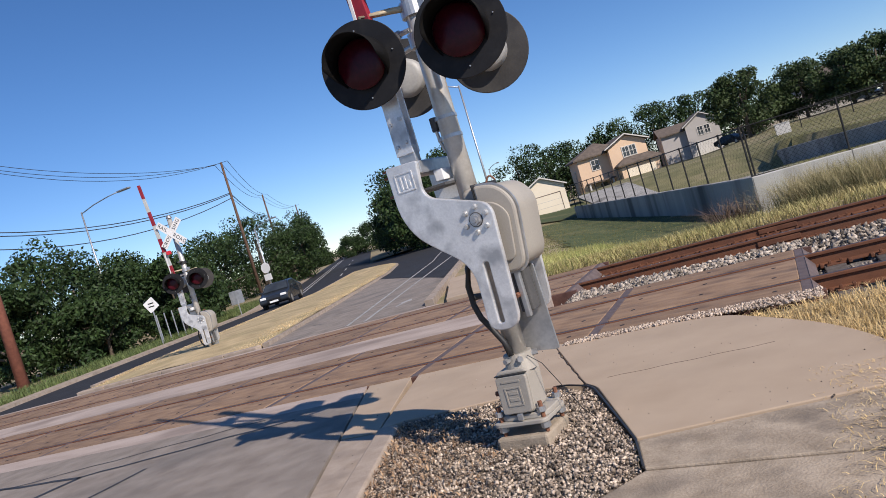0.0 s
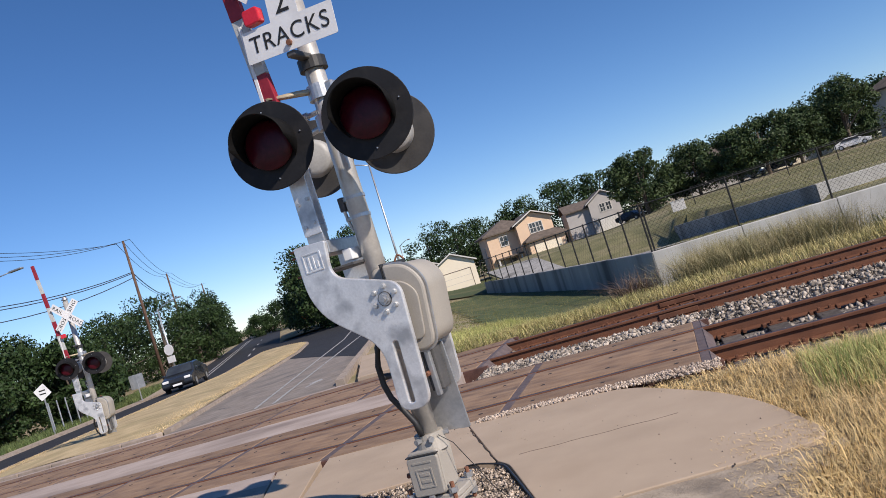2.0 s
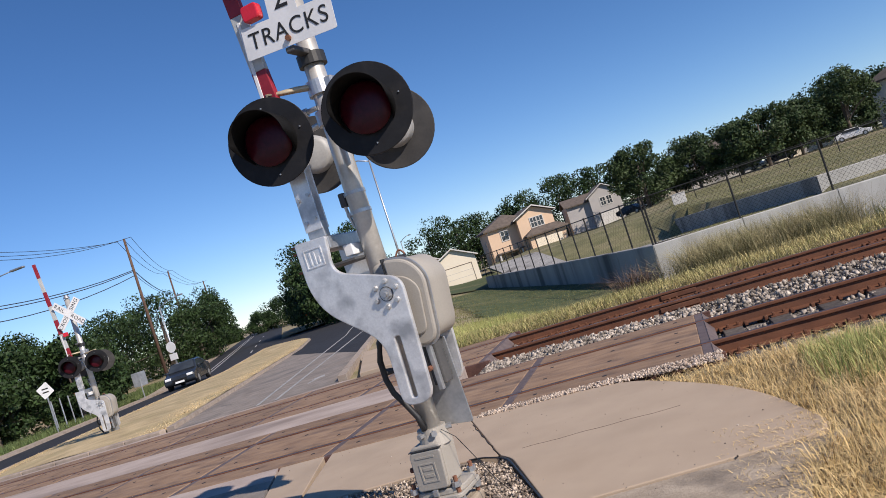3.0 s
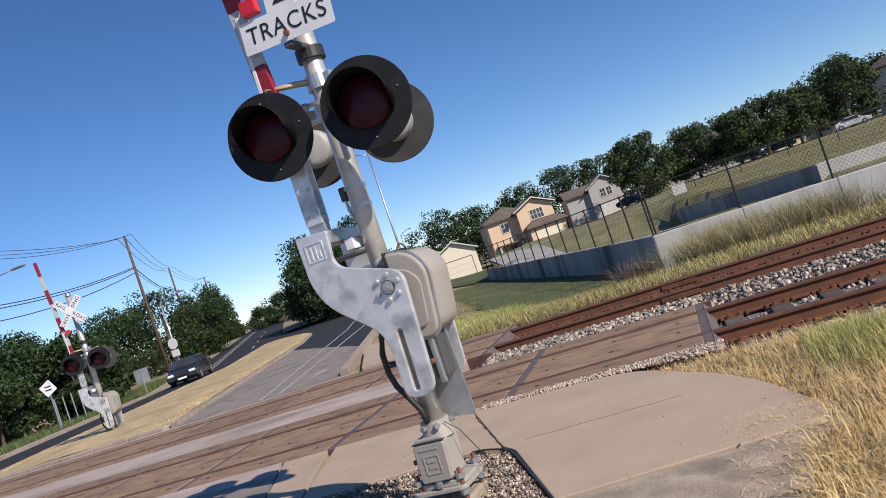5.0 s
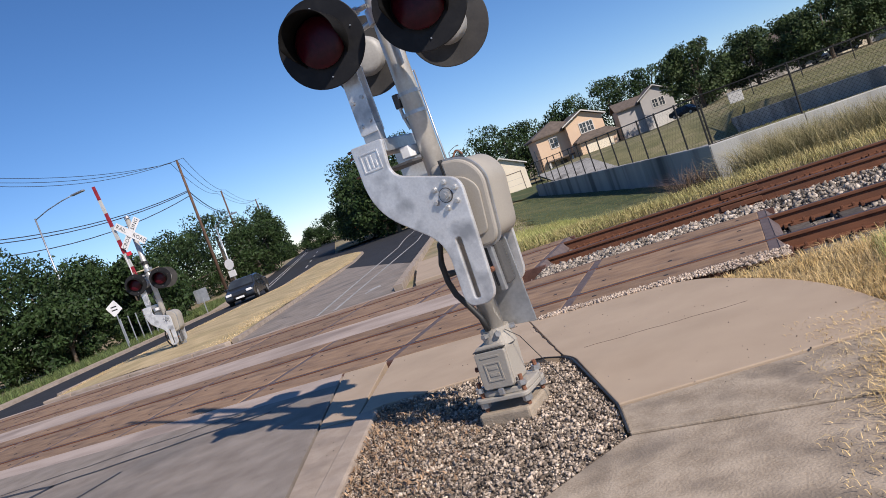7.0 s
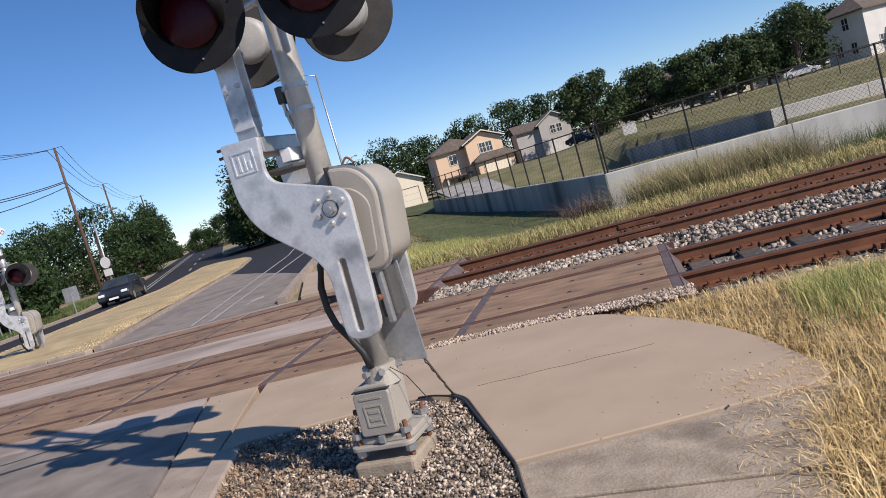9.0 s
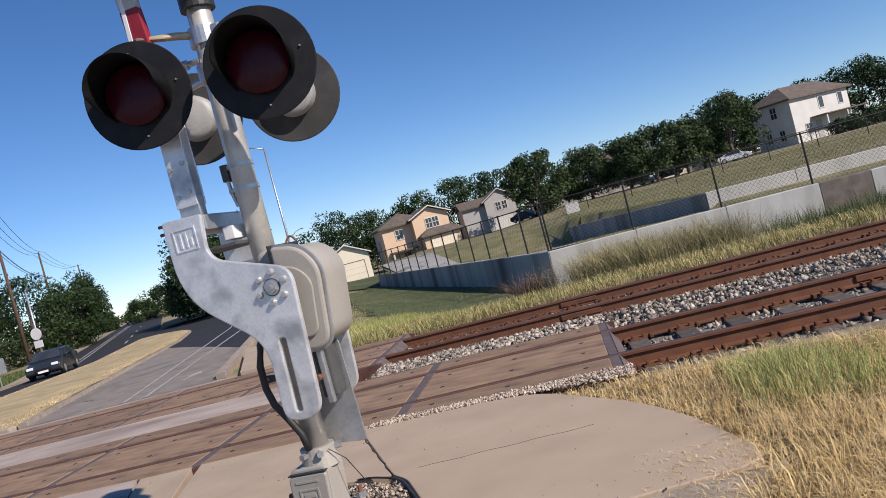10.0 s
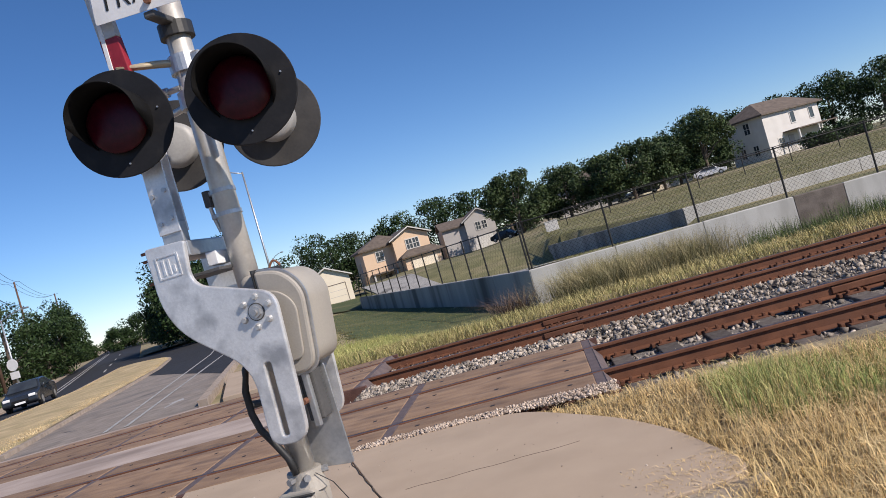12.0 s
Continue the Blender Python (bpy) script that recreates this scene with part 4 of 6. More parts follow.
    # lamps on their cross pipes
    L0, R0 = (-0.262, -0.36, 2.735), (0.475, -0.36, 2.685)
    L1, R1 = (-0.40, 0.40, 2.70), (0.28, 0.40, 2.66)
    for (x, y, zz), f in ((L0, -1), (R0, -1), (L1, 1), (R1, 1)):
        lamp_unit(root, x, y, zz, f)
    # brackets: a pipe bows out from the mast to each lamp
    def bracket(lamp, zz, f):
        x, y, z = lamp
        p = tube([(cx, 0.02 * f, zz), (cx + (x - cx) * 0.4, 0.12 * f, zz + 0.01), (x, y * 0.62, zz + 0.02), (x, y * 0.62, z + 0.1)], 0.022, 10)
        part("bracket_pipe", p, BRASS if zz > 2.95 else MAST, root, "tan bracket pipe", True)
    bracket(L0, 3.04, -1); bracket(R0, 2.96, -1); bracket(L1, 2.82, 1); bracket(R1, 2.82, 1)
    for zz, f in ((3.03, -1), (2.82, 1)):
        hubb = cyl((cx, 0, zz - 0.05), (cx, 0, zz + 0.05), 0.095, seg=24)
        box(cx + 0.04, cx + 0.13, -0.06, 0.06, zz - 0.045, zz + 0.045, 0.015, hubb)
        part("bracket_clamp", hubb, GALV, root, "cast clamp round the mast")
    part("clamp_bolt", cyl((cx - 0.14, -0.05, 2.90), (cx - 0.05, -0.05, 2.90), 0.018, seg=8), GALV, root)
    part("clamp_bolt", cyl((cx - 0.16, -0.05, 2.90), (cx - 0.13, -0.05, 2.90), 0.03, seg=8), GALV, root)
    # signs
    tsign = fillet([(-0.36, 3.275, 0.015), (0.375, 3.275, 0.015), (0.375, 3.50, 0.015), (0.115, 3.50, 0), (0.115, 3.76, 0.015), (-0.115, 3.76, 0.015), (-0.115, 3.50, 0), (-0.36, 3.50, 0.015)], 3)
    ts = slab(tsign, 0.0, 0.004)
    tilt = Matrix.Translation((0.065, -0.27, 3.395)) @ pose(0, 0, 0, 0, 4.2, 0) @ Matrix.Diagonal((0.96, 1, 0.96, 1)) @ Matrix.Translation((0, 0, -3.388))
    ts.transform(tilt @ UPRIGHT)
    plate = part("track_count_sign", ts, WHITEP, root, "white plate with black lettering")
    letters("TRACKS", 0.165, INK, plate, tilt @ Matrix.Translation((0.01, -0.006, 3.388)) @ pose(0, 0, 0, 90))
    letters("2", 0.25, INK, plate, tilt @ Matrix.Translation((0.0, -0.006, 3.615)) @ pose(0, 0, 0, 90))
    part("sign_bolt", cyl((0.06, -0.27, 3.335), (0.06, -0.295, 3.335), 0.02, seg=8), RUST, plate)
    part("sign_clamp", cyl((cx, 0, 3.19), (cx, 0, 3.27), 0.10, seg=20), CABLE, root)
    part("sign_clamp", box(0.0, 0.07, -0.265, 0.02, 3.25, 3.29, 0.01), DARKGREY, root)
    for ang, word in ((45, "CROSSING"), (-45, "RAILROAD")):
        blade = slab([(-0.475, -0.095), (0.475, -0.095), (0.475, 0.095), (-0.475, 0.095)], 0.0, 0.004, bevel=0)
        mm = Matrix.Translation((0.10, -0.275 - (0.006 if ang < 0 else 0), 4.10)) @ UPRIGHT @ pose(0, 0, 0, 0, 0, ang)
        blade.transform(mm)
        bl = part("crossbuck_blade", blade, WHITEP, root, "white crossbuck blade with black letters")
        w1, w2 = (word[:4], word[4:])
        for wd, ox in ((w1, -0.285), (w2, 0.285)):
            letters(wd, 0.14, INK, bl, mm @ Matrix.Translation((ox, 0, 0.006)))
    part("bell", cyl((cx, 0.0, 4.54), (cx, 0, 4.62), 0.09, 0.05, 20), GALV, root)
    return root


near_signal = signal(pose(1.80, 4.81, 0, 0, 0, -6.9), "silver crossing signal with raised gate arm and four black lamps")
far_signal = copy_thing(near_signal, pose(-11.8, 17.3, -0.64, 0, 0, 14))
for o in [c for c in far_signal.children if c.name.startswith("track_count_sign")]:
    for q in (*o.children, o):
        bpy.data.objects.remove(q)
tagged(far_signal, "distant crossing signal with raised striped gate arm and crossbuck")


# ---- walls and fences by the swale ----
def wall_run(name, p, q, top0, top1, z0, th, material, label, panel=3.0, stained=()):
    """A concrete wall in panels with recessed joints, from p to q."""
    w = empty(name, label, "wall", kind="structure")
    p, q = Vector((*p, 0)), Vector((*q, 0))
    n = max(1, round((q - p).length / panel))
    d = (q - p).normalized()
    s = d.cross(Vector((0, 0, 1))) * th
    for i in range(n):
        a = p + (q - p) * (i / n) + d * 0.012
        c = p + (q - p) * ((i + 1) / n) - d * 0.012
        ta, tc = top0 + (top1 - top0) * i / n, top0 + (top1 - top0) * (i + 1) / n
        b = bmesh.new()
        vs = [b.verts.new((v.x, v.y, z)) for v, z in ((a, z0), (c, z0), (c - s, z0), (a - s, z0), (a, ta), (c, tc), (c - s, tc), (a - s, ta))]
        for f in ((0, 1, 5, 4), (1, 2, 6, 5), (2, 3, 7, 6), (3, 0, 4, 7), (4, 5, 6, 7)):
            b.faces.new([vs[k] for k in f])
        bmesh.ops.recalc_face_normals(b, faces=b.faces[:])
        bmesh.ops.bevel(b, geom=[e for e in b.edges if all(v.co.z > z0 + 0.01 for v in e.verts)], offset=0.02, segments=1, affect="EDGES")
        part("panel", b, WALLSTAIN if i in stained else material, w)
    return w


CORNER = (2.9, 28.0)
FAR_END = (-11.0, 60.0)
wall_run("wall_front", CORNER, (12.05, 28.0), -0.03, -0.06, -2.6, 0.3, WALLC, "pale concrete retaining wall with hairline joints", 3.05)
wall_run("wall_stained", (12.05, 28.0), (13.7, 28.0), -0.06, -0.065, -2.6, 0.32, WALLSTAIN, "brown weather-stained concrete wall panel", 1.65)
wall_run("wall_front", (13.7, 28.0), (60, 28.0), -0.065, -0.1, -2.6, 0.3, WALLC, "pale concrete retaining wall past the stained panel", 3.05)
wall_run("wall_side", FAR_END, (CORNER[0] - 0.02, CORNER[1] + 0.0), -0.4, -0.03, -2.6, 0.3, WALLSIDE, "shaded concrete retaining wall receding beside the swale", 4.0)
wall_run("wall_back", (9.2, 32.0), (60, 32.0), 0.42, 0.42, -1.5, 0.3, WALLC, "weathered upper concrete wall behind the fence", 3.4, ())
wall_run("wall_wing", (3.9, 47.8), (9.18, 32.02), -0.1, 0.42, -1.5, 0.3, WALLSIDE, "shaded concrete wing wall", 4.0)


def upper(x, y):
    xw = 9.2 - (y - 32) * 0.335
    low = -0.25 - 0.05 * (min(y, 48) - 32)
    high = 0.36 + 0.5 * smooth(50, 90, y) - 1.2 * smooth(92, 135, y) * (1 - smooth(8, 25, x)) - 0.6 * smooth(58, 84, y) * (1 - smooth(-4, 5, x))
    if y < 48:
        return low if x < xw + 0.6 else high
    t = smooth(48, 62, y)
    return (low * (1 - t) + (high - 0.1) * t) * (1 - smooth(3.2, 4.2, x)) + high * smooth(3.2, 4.2, x)


def wall_x(y):
    return CORNER[0] + (FAR_END[0] - CORNER[0]) * (y - 28) / 32


# the land behind the walls
uv, uf = [], []
uys = [28.2, 29, 30, 31, 32, 32.2, *[33 + 0.75 * i for i in range(21)], 49, 50, 52, 56, 60, 66, 72, 80, 90, 100, 120, 160, 300]
NU = 150
for y in uys:
    x0 = wall_x(min(y, 60)) + 0.2 - (max(y - 60, 0) * 0.05)
    for k in range(NU + 1):
        x = x0 + (130 - x0) * (k / NU) ** 1.4
        z = upper(x, y) if y > 32.15 else (-0.08 if x > 9.3 else -0.08 - 0.27 * smooth(28.3, 30.5, y))
        uv.append((x, y, z + 0.03 * noise.noise((x * 0.4, y * 0.4, 5))))
uf = [(j * (NU + 1) + k, j * (NU + 1) + k + 1, (j + 1) * (NU + 1) + k + 1, (j + 1) * (NU + 1) + k) for j in range(len(uys) - 1) for k in range(NU)]
tagged(raw("lawn", uv, uf, YARD, smooth=True), "dry patchy lawn behind the retaining walls", "lawn", kind="structure")
av = []
for y in range(31, 61):
    for k in range(5):
        x0 = wall_x(y) + 0.4
        x1 = x0 + 0.42 * (min(9.2 - (y - 32) * 0.335, 9.0) - 0.8 - x0)
        x = x0 + (x1 - x0) * k / 4
        av.append((x, y, max(upper(x, y), -0.4 if y < 33 else -9) + 0.05))
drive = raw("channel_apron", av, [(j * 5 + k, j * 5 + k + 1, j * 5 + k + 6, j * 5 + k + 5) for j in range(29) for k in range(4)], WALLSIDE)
tagged(drive, "pale concrete apron behind the fence", "pavement", kind="structure")
street = slab([(6, 80.1), (90, 74.5), (90, 80.0), (6, 84.9)], 0.4, 0.8)
tagged(obj("street", street, CONC_GREY), "pale residential street in front of the houses", "road", kind="structure")
green = sheet("swale_lawn", list(np.arange(-12, 3.6, 0.6)), list(np.arange(17.0, 92, 1.0)),
              lambda x, y: G(x, y) + 0.03 * noise.noise((x, y, 1)), GREEN,
              keep=lambda x, y: x > road_right(y) + 4 and x < wall_x(y) - 0.2 if y < 60 else (x > -30))
tagged(green, "green mown lawn in the swale", "lawn", kind="structure")
green2 = sheet("swale_lawn", list(np.arange(-34, 4, 1.5)), list(np.arange(60, 96, 1.5)),
               lambda x, y: G(x, y) + 0.03, GREEN, keep=lambda x, y: x < wall_x(60) - 0.1 + (y - 60) * 0.3 and x > road_right(y) + 3)
tagged(green2, "green lawn rising to the houses", "lawn", kind="structure")
g3 = sheet("verge_lawn", list(np.arange(2.9, 40, 1.2)), list(np.arange(17.5, 28.2, 0.6)), lambda x, y: G(x, y) + 0.02, GREEN)
tagged(g3, "green grass verge below the pale wall", "lawn", kind="structure")


def chain_fence(p, q, z0, z1, n, height, label, mesh_step=0.16):
    fence = empty("chain_link_fence", label, "fence", group="chain-link fences")
    p, q = Vector((p[0], p[1], 0)), Vector((q[0], q[1], 0))
    L = (q - p).length
    at = lambda t: p + (q - p) * t + Vector((0, 0, z0 + (z1 - z0) * t))
    for i in range(n + 1):
        b = at(i / n)
        part("post", cyl(b - Vector((0, 0, 0.1)), b + Vector((0, 0, height + 0.05)), 0.034, seg=10), FENCEM, fence)
    part("top_rail", cyl(at(0) + Vector((0, 0, height)), at(1) + Vector((0, 0, height)), 0.022, seg=8), FENCEM, fence)
    b = bmesh.new()
    k = int(L / mesh_step)
    rise = height * 0.98
    for i in range(-int(rise / mesh_step), k):
        for s in (1, -1):
            a0, a1 = i * mesh_step, i * mesh_step + rise
            lo, hi = max(0, a0), min(L, a1)
            if hi <= lo:
                continue
            h0, h1 = (lo - a0), (hi - a0)
            if s < 0:
                h0, h1 = rise - h0, rise - h1
            u, v = at(lo / L) + Vector((0, 0, h0 + 0.02)), at(hi / L) + Vector((0, 0, h1 + 0.02))
            d = (v - u).normalized()
            side = d.cross((q - p).normalized().cross(Vector((0, 0, 1)))).normalized() * 0.0035
            b.faces.new([b.verts.new(c) for c in (u - side, u + side, v + side, v - side)])
    part("wire_mesh", b, FENCEM, fence, "dark chain-link wire mesh")
    return fence


chain_fence((CORNER[0], CORNER[1] + 0.15), (32.9, 28.15), -0.05, -0.05, 10, 1.72, "dark chain-link fence standing on the pale concrete wall")
chain_fence((FAR_END[0] + 0.15, FAR_END[1]), (CORNER[0] + 0.1, CORNER[1] + 0.3), -0.4, -0.05, 15, 1.7, "dark chain-link fence receding along the shaded wall", 0.3)
chain_fence((6.0, 62.0), (60.0, 58.0), 0.55, 0.6, 16, 1.3, "low chain-link fence across the lawn", 0.4)


# ---- houses ----
def hip(b, x0, x1, y0, y1, z, h, ridge):
    """A hipped roof; ridge: how far the ridge stands in from the ends."""
    if x1 - x0 >= y1 - y0:
        r0, r1 = (x0 + ridge, (y0 + y1) / 2), (x1 - ridge, (y0 + y1) / 2)
    else:
        r0, r1 = ((x0 + x1) / 2, y0 + ridge), ((x0 + x1) / 2, y1 - ridge)
    c = [b.verts.new(p) for p in ((x0, y0, z), (x1, y0, z), (x1, y1, z), (x0, y1, z))]
    r = [b.verts.new((*p, z + h)) for p in (r0, r1)]
    if x1 - x0 >= y1 - y0:
        fs = [(c[0], c[1], r[1], r[0]), (c[2], c[3], r[0], r[1]), (c[1], c[2], r[1]), (c[3], c[0], r[0])]
    else:
        fs = [(c[0], c[1], r[0]), (c[1], c[2], r[1], r[0]), (c[2], c[3], r[1]), (c[3], c[0], r[0], r[1])]
    for f in fs:
        b.faces.new(f)
    b.faces.new(c[::-1])
    low = bmesh.ops.extrude_face_region(b, geom=[b.faces[-1] if False else f for f in b.faces if len(f.verts) == 4 and all(abs(v.co.z - z) < 1e-6 for v in f.verts)])
    bmesh.ops.translate(b, verts=[g for g in low["geom"] if isinstance(g, bmesh.types.BMVert)], vec=(0, 0, -0.18))
    bmesh.ops.recalc_face_normals(b, faces=b.faces[:])
    return b


def gable(b, x0, x1, y0, y1, z, h, along="y", th=0.2):
    """A pitched roof with overhang; its ridge runs along that axis."""
    if along == "y":
        A = [(x0, y0, z), ((x0 + x1) / 2, y0, z + h), (x1, y0, z)]
        B = [(x0, y1, z), ((x0 + x1) / 2, y1, z + h), (x1, y1, z)]
    else:
        A = [(x0, y0, z), (x0, (y0 + y1) / 2, z + h), (x0, y1, z)]
        B = [(x1, y0, z), (x1, (y0 + y1) / 2, z + h), (x1, y1, z)]
    rows = [[b.verts.new((p[0], p[1], p[2] + o)) for p in s] for o in (0, th) for s in (A, B)]
    a0, b0, a1, b1 = rows
    for i in (0, 1):
        b.faces.new((a0[i], a0[i + 1], b0[i + 1], b0[i])); b.faces.new((a1[i], a1[i + 1], b1[i + 1], b1[i]))
        b.faces.new((a0[i], a0[i + 1], a1[i + 1], a1[i])); b.faces.new((b0[i], b0[i + 1], b1[i + 1], b1[i]))
    for i in (0, 2):
        b.faces.new((a0[i], b0[i], b1[i], a1[i]))
    bmesh.ops.recalc_face_normals(b, faces=b.faces[:])
    return b


def gable_wall(b, x0, x1, y, z, h, th=0.2):
    vs = [(x0, z), (x1, z), ((x0 + x1) / 2, z + h)]
    f = [b.verts.new((p[0], y, p[1])) for p in vs]
    g = [b.verts.new((p[0], y + th, p[1])) for p in vs]
    b.faces.new(f); b.faces.new(g[::-1])
    for i in range(3):
        b.faces.new((f[i], f[(i + 1) % 3], g[(i + 1) % 3], g[i]))
    bmesh.ops.recalc_face_normals(b, faces=b.faces[:])


def fascia(parent, x0, x1, y, z, h):
    """White boards along the two slopes of a gable end."""
    for xa, xb in ((x0, (x0 + x1) / 2), (x1, (x0 + x1) / 2)):
        b = bmesh.new()
        vs = [b.verts.new(p) for p in ((xa, y, z + 0.04), (xb, y, z + h + 0.04), (xb, y, z + h + 0.2), (xa, y, z + 0.2))]
        b.faces.new(vs)
        ex = bmesh.ops.extrude_face_region(b, geom=b.faces[:])
        bmesh.ops.translate(b, verts=[g for g in ex["geom"] if isinstance(g, bmesh.types.BMVert)], vec=(0, -0.06, 0))
        bmesh.ops.recalc_face_normals(b, faces=b.faces[:])
        part("fascia", b, WHITES, parent, "white gable fascia board")


def window(parent, x, y, z, w, h, side="y", mull=True):
    """A framed window proud of a wall; side y: faces -y, side x: faces -x, at that plane."""
    def bx(a0, a1, d0, d1, z0, z1, bm=None):
        return box(a0, a1, d0, d1, z0, z1, 0, bm) if side == "y" else box(d0, d1, a0, a1, z0, z1, 0, bm)
    c, d = (x, y) if side == "y" else (y, x)
    fr = bmesh.new()
    for a0, a1, z0, z1 in ((c - w / 2 - 0.1, c - w / 2, z - 0.1, z + h + 0.1), (c + w / 2, c + w / 2 + 0.1, z - 0.1, z + h + 0.1), (c - w / 2, c + w / 2, z + h, z + h + 0.1), (c - w / 2, c + w / 2, z - 0.1, z)):
        bx(a0, a1, d - 0.07, d + 0.05, z0, z1, fr)
    win = part("window", fr, WHITES, parent, "white-framed window")
    if mull:
        part("mullion", bx(c - 0.03, c + 0.03, d - 0.05, d + 0.02, z, z + h), WHITES, win)
        part("glazing_bar", bx(c - w / 2, c + w / 2, d - 0.055, d + 0.02, z + h / 2 - 0.03, z + h / 2 + 0.03), WHITES, win)
    part("pane", bx(c - w / 2, c + w / 2, d - 0.03, d - 0.005, z, z + h), GLASS, win)
    return win


def house_peach():
    h = empty("house", "peach two-storey house with brown hipped roof and garage", "house", pose(-12.2, 88.7, -0.95, 0, 0, 20) @ Matrix.Scale(0.87, 4))
    part("wall", box(-4.6, 1.0, 0, 9, -1.5, 5.2), PEACH, h)
    part("wall", box(-0.6, 4.2, -1.5, 8, -1.5, 5.45), PEACH, h)
    b = bmesh.new(); gable_wall(b, -0.6, 4.2, -1.5, 5.45, 1.1)
    part("gable_wall", b, PEACH, h)
    part("roof", gable(bmesh.new(), -1.1, 4.7, -2.0, 8.5, 5.3, 1.35, th=0.14), ROOFM, h)
    fascia(h, -1.1, 4.7, -2.01, 5.26, 1.35)
    part("roof", hip(bmesh.new(), -5.1, 2.0, -0.5, 9.5, 5.25, 1.6, 3), ROOFM, h)
    part("roof", hip(bmesh.new(), -0.4, 5.2, -4.2, -1.2, 3.0, 0.75, 1.2), ROOFM, h, "brown porch roof over the garage")
    part("wall", box(0.0, 4.8, -3.6, -1.5, -1.5, 2.95), PEACH, h)
    part("garage_door", box(0.7, 4.2, -3.68, -3.6, -1, 2.3, 0.02), CREAM, h, "cream garage door")
    for z in (0.0, 0.6, 1.2):
        part("door_groove", box(0.75, 4.15, -3.69, -3.67, z, z + 0.03), GREYS, h)
    window(h, 1.5, -1.5, 3.9, 0.75, 1.2); window(h, 2.4, -1.5, 3.9, 0.75, 1.2)
    window(h, -2.4, 0, 3.4, 0.9, 1.2)
    part("roof", box(-4.2, -0.6, -2.0, 0.1, 1.75, 1.95, 0.03), ROOFM, h)
    for x in (-4.0, -1.0):
        part("porch_post", box(x - 0.1, x + 0.1, -1.9, -1.7, -1, 1.75), WHITES, h)
    part("door", box(-2.4, -1.5, -0.06, 0, -0.6, 1.5, 0.02), ROOFM, h)
    window(h, -4.6, 4, 2.6, 0.9, 1.2, "x")


def house_garage():
    h = empty("house", "low cream garage building with double gabled front", "house", pose(-19.7, 84, -1.3, 0, 0, 18) @ Matrix.Scale(0.92, 4))
    part("wall", box(-2.6, 2.6, 0, 8, -1, 3.2), CREAM, h)
    b = bmesh.new(); gable_wall(b, -2.6, 2.6, 0.0, 3.2, 1.35); part("gable_wall", b, CREAM, h)
    part("roof", gable(bmesh.new(), -3.0, 3.0, -0.35, 8.0, 3.02, 1.55, th=0.12), ROOFM, h)
    fascia(h, -3.0, 3.0, -0.36, 3.0, 1.5)
    part("wall", box(-5.4, -2.6, 1.6, 9, -1, 3.3), CREAM, h)
    b = bmesh.new(); gable_wall(b, -5.4, -0.6, 1.6, 3.3, 1.3); part("gable_wall", b, CREAM, h)
    part("roof", gable(bmesh.new(), -5.8, -0.2, 1.25, 9.4, 3.12, 1.5, th=0.12), ROOFM, h)
    fascia(h, -5.8, -0.2, 1.24, 3.1, 1.45)
    part("garage_door", box(-1.9, 1.9, -0.05, 0.0, -1, 2.35, 0.02), CREAM, h, "wide cream garage door")
    for x0, x1, z0, z1 in ((-1.98, -1.9, -1, 2.43), (1.9, 1.98, -1, 2.43), (-1.9, 1.9, 2.35, 2.43)):
        part("door_trim", box(x0, x1, -0.07, 0.0, z0, z1), ROOFM, h, "dark trim round the garage door")
    for z in (0.2, 0.9, 1.6):
        part("door_groove", box(-1.85, 1.85, -0.058, -0.045, z, z + 0.03), GREYS, h)


def house_grey():
    h = empty("house", "grey two-storey house with gable and twin upper windows", "house", pose(-3.75, 90.2, 0.55, 0, 0, 12) @ Matrix.Scale(0.67, 4))
    part("wall", box(-4.6, 1.2, 0.5, 9, -1, 4.2), GREYS, h)
    part("wall", box(-0.6, 4.6, -0.5, 9, -1, 4.6), GREYS, h)
    b = bmesh.new(); gable_wall(b, -0.6, 4.6, -0.5, 4.6, 1.6); part("gable_wall", b, GREYS, h)
    part("roof", gable(bmesh.new(), -1.1, 5.1, -0.9, 9.4, 4.35, 1.85), ROOFM, h)
    fascia(h, -1.1, 5.1, -0.9, 4.35, 1.85)
    part("roof", gable(bmesh.new(), -5.0, 1.2, 0.0, 9.4, 4.0, 1.4, "x"), ROOFM, h)
    window(h, 1.6, -0.5, 2.7, 0.8, 1.3); window(h, 2.7, -0.5, 2.7, 0.8, 1.3)
    part("garage_door", box(0.2, 3.6, -0.58, -0.5, -0.9, 1.5, 0.02), WHITES, h)


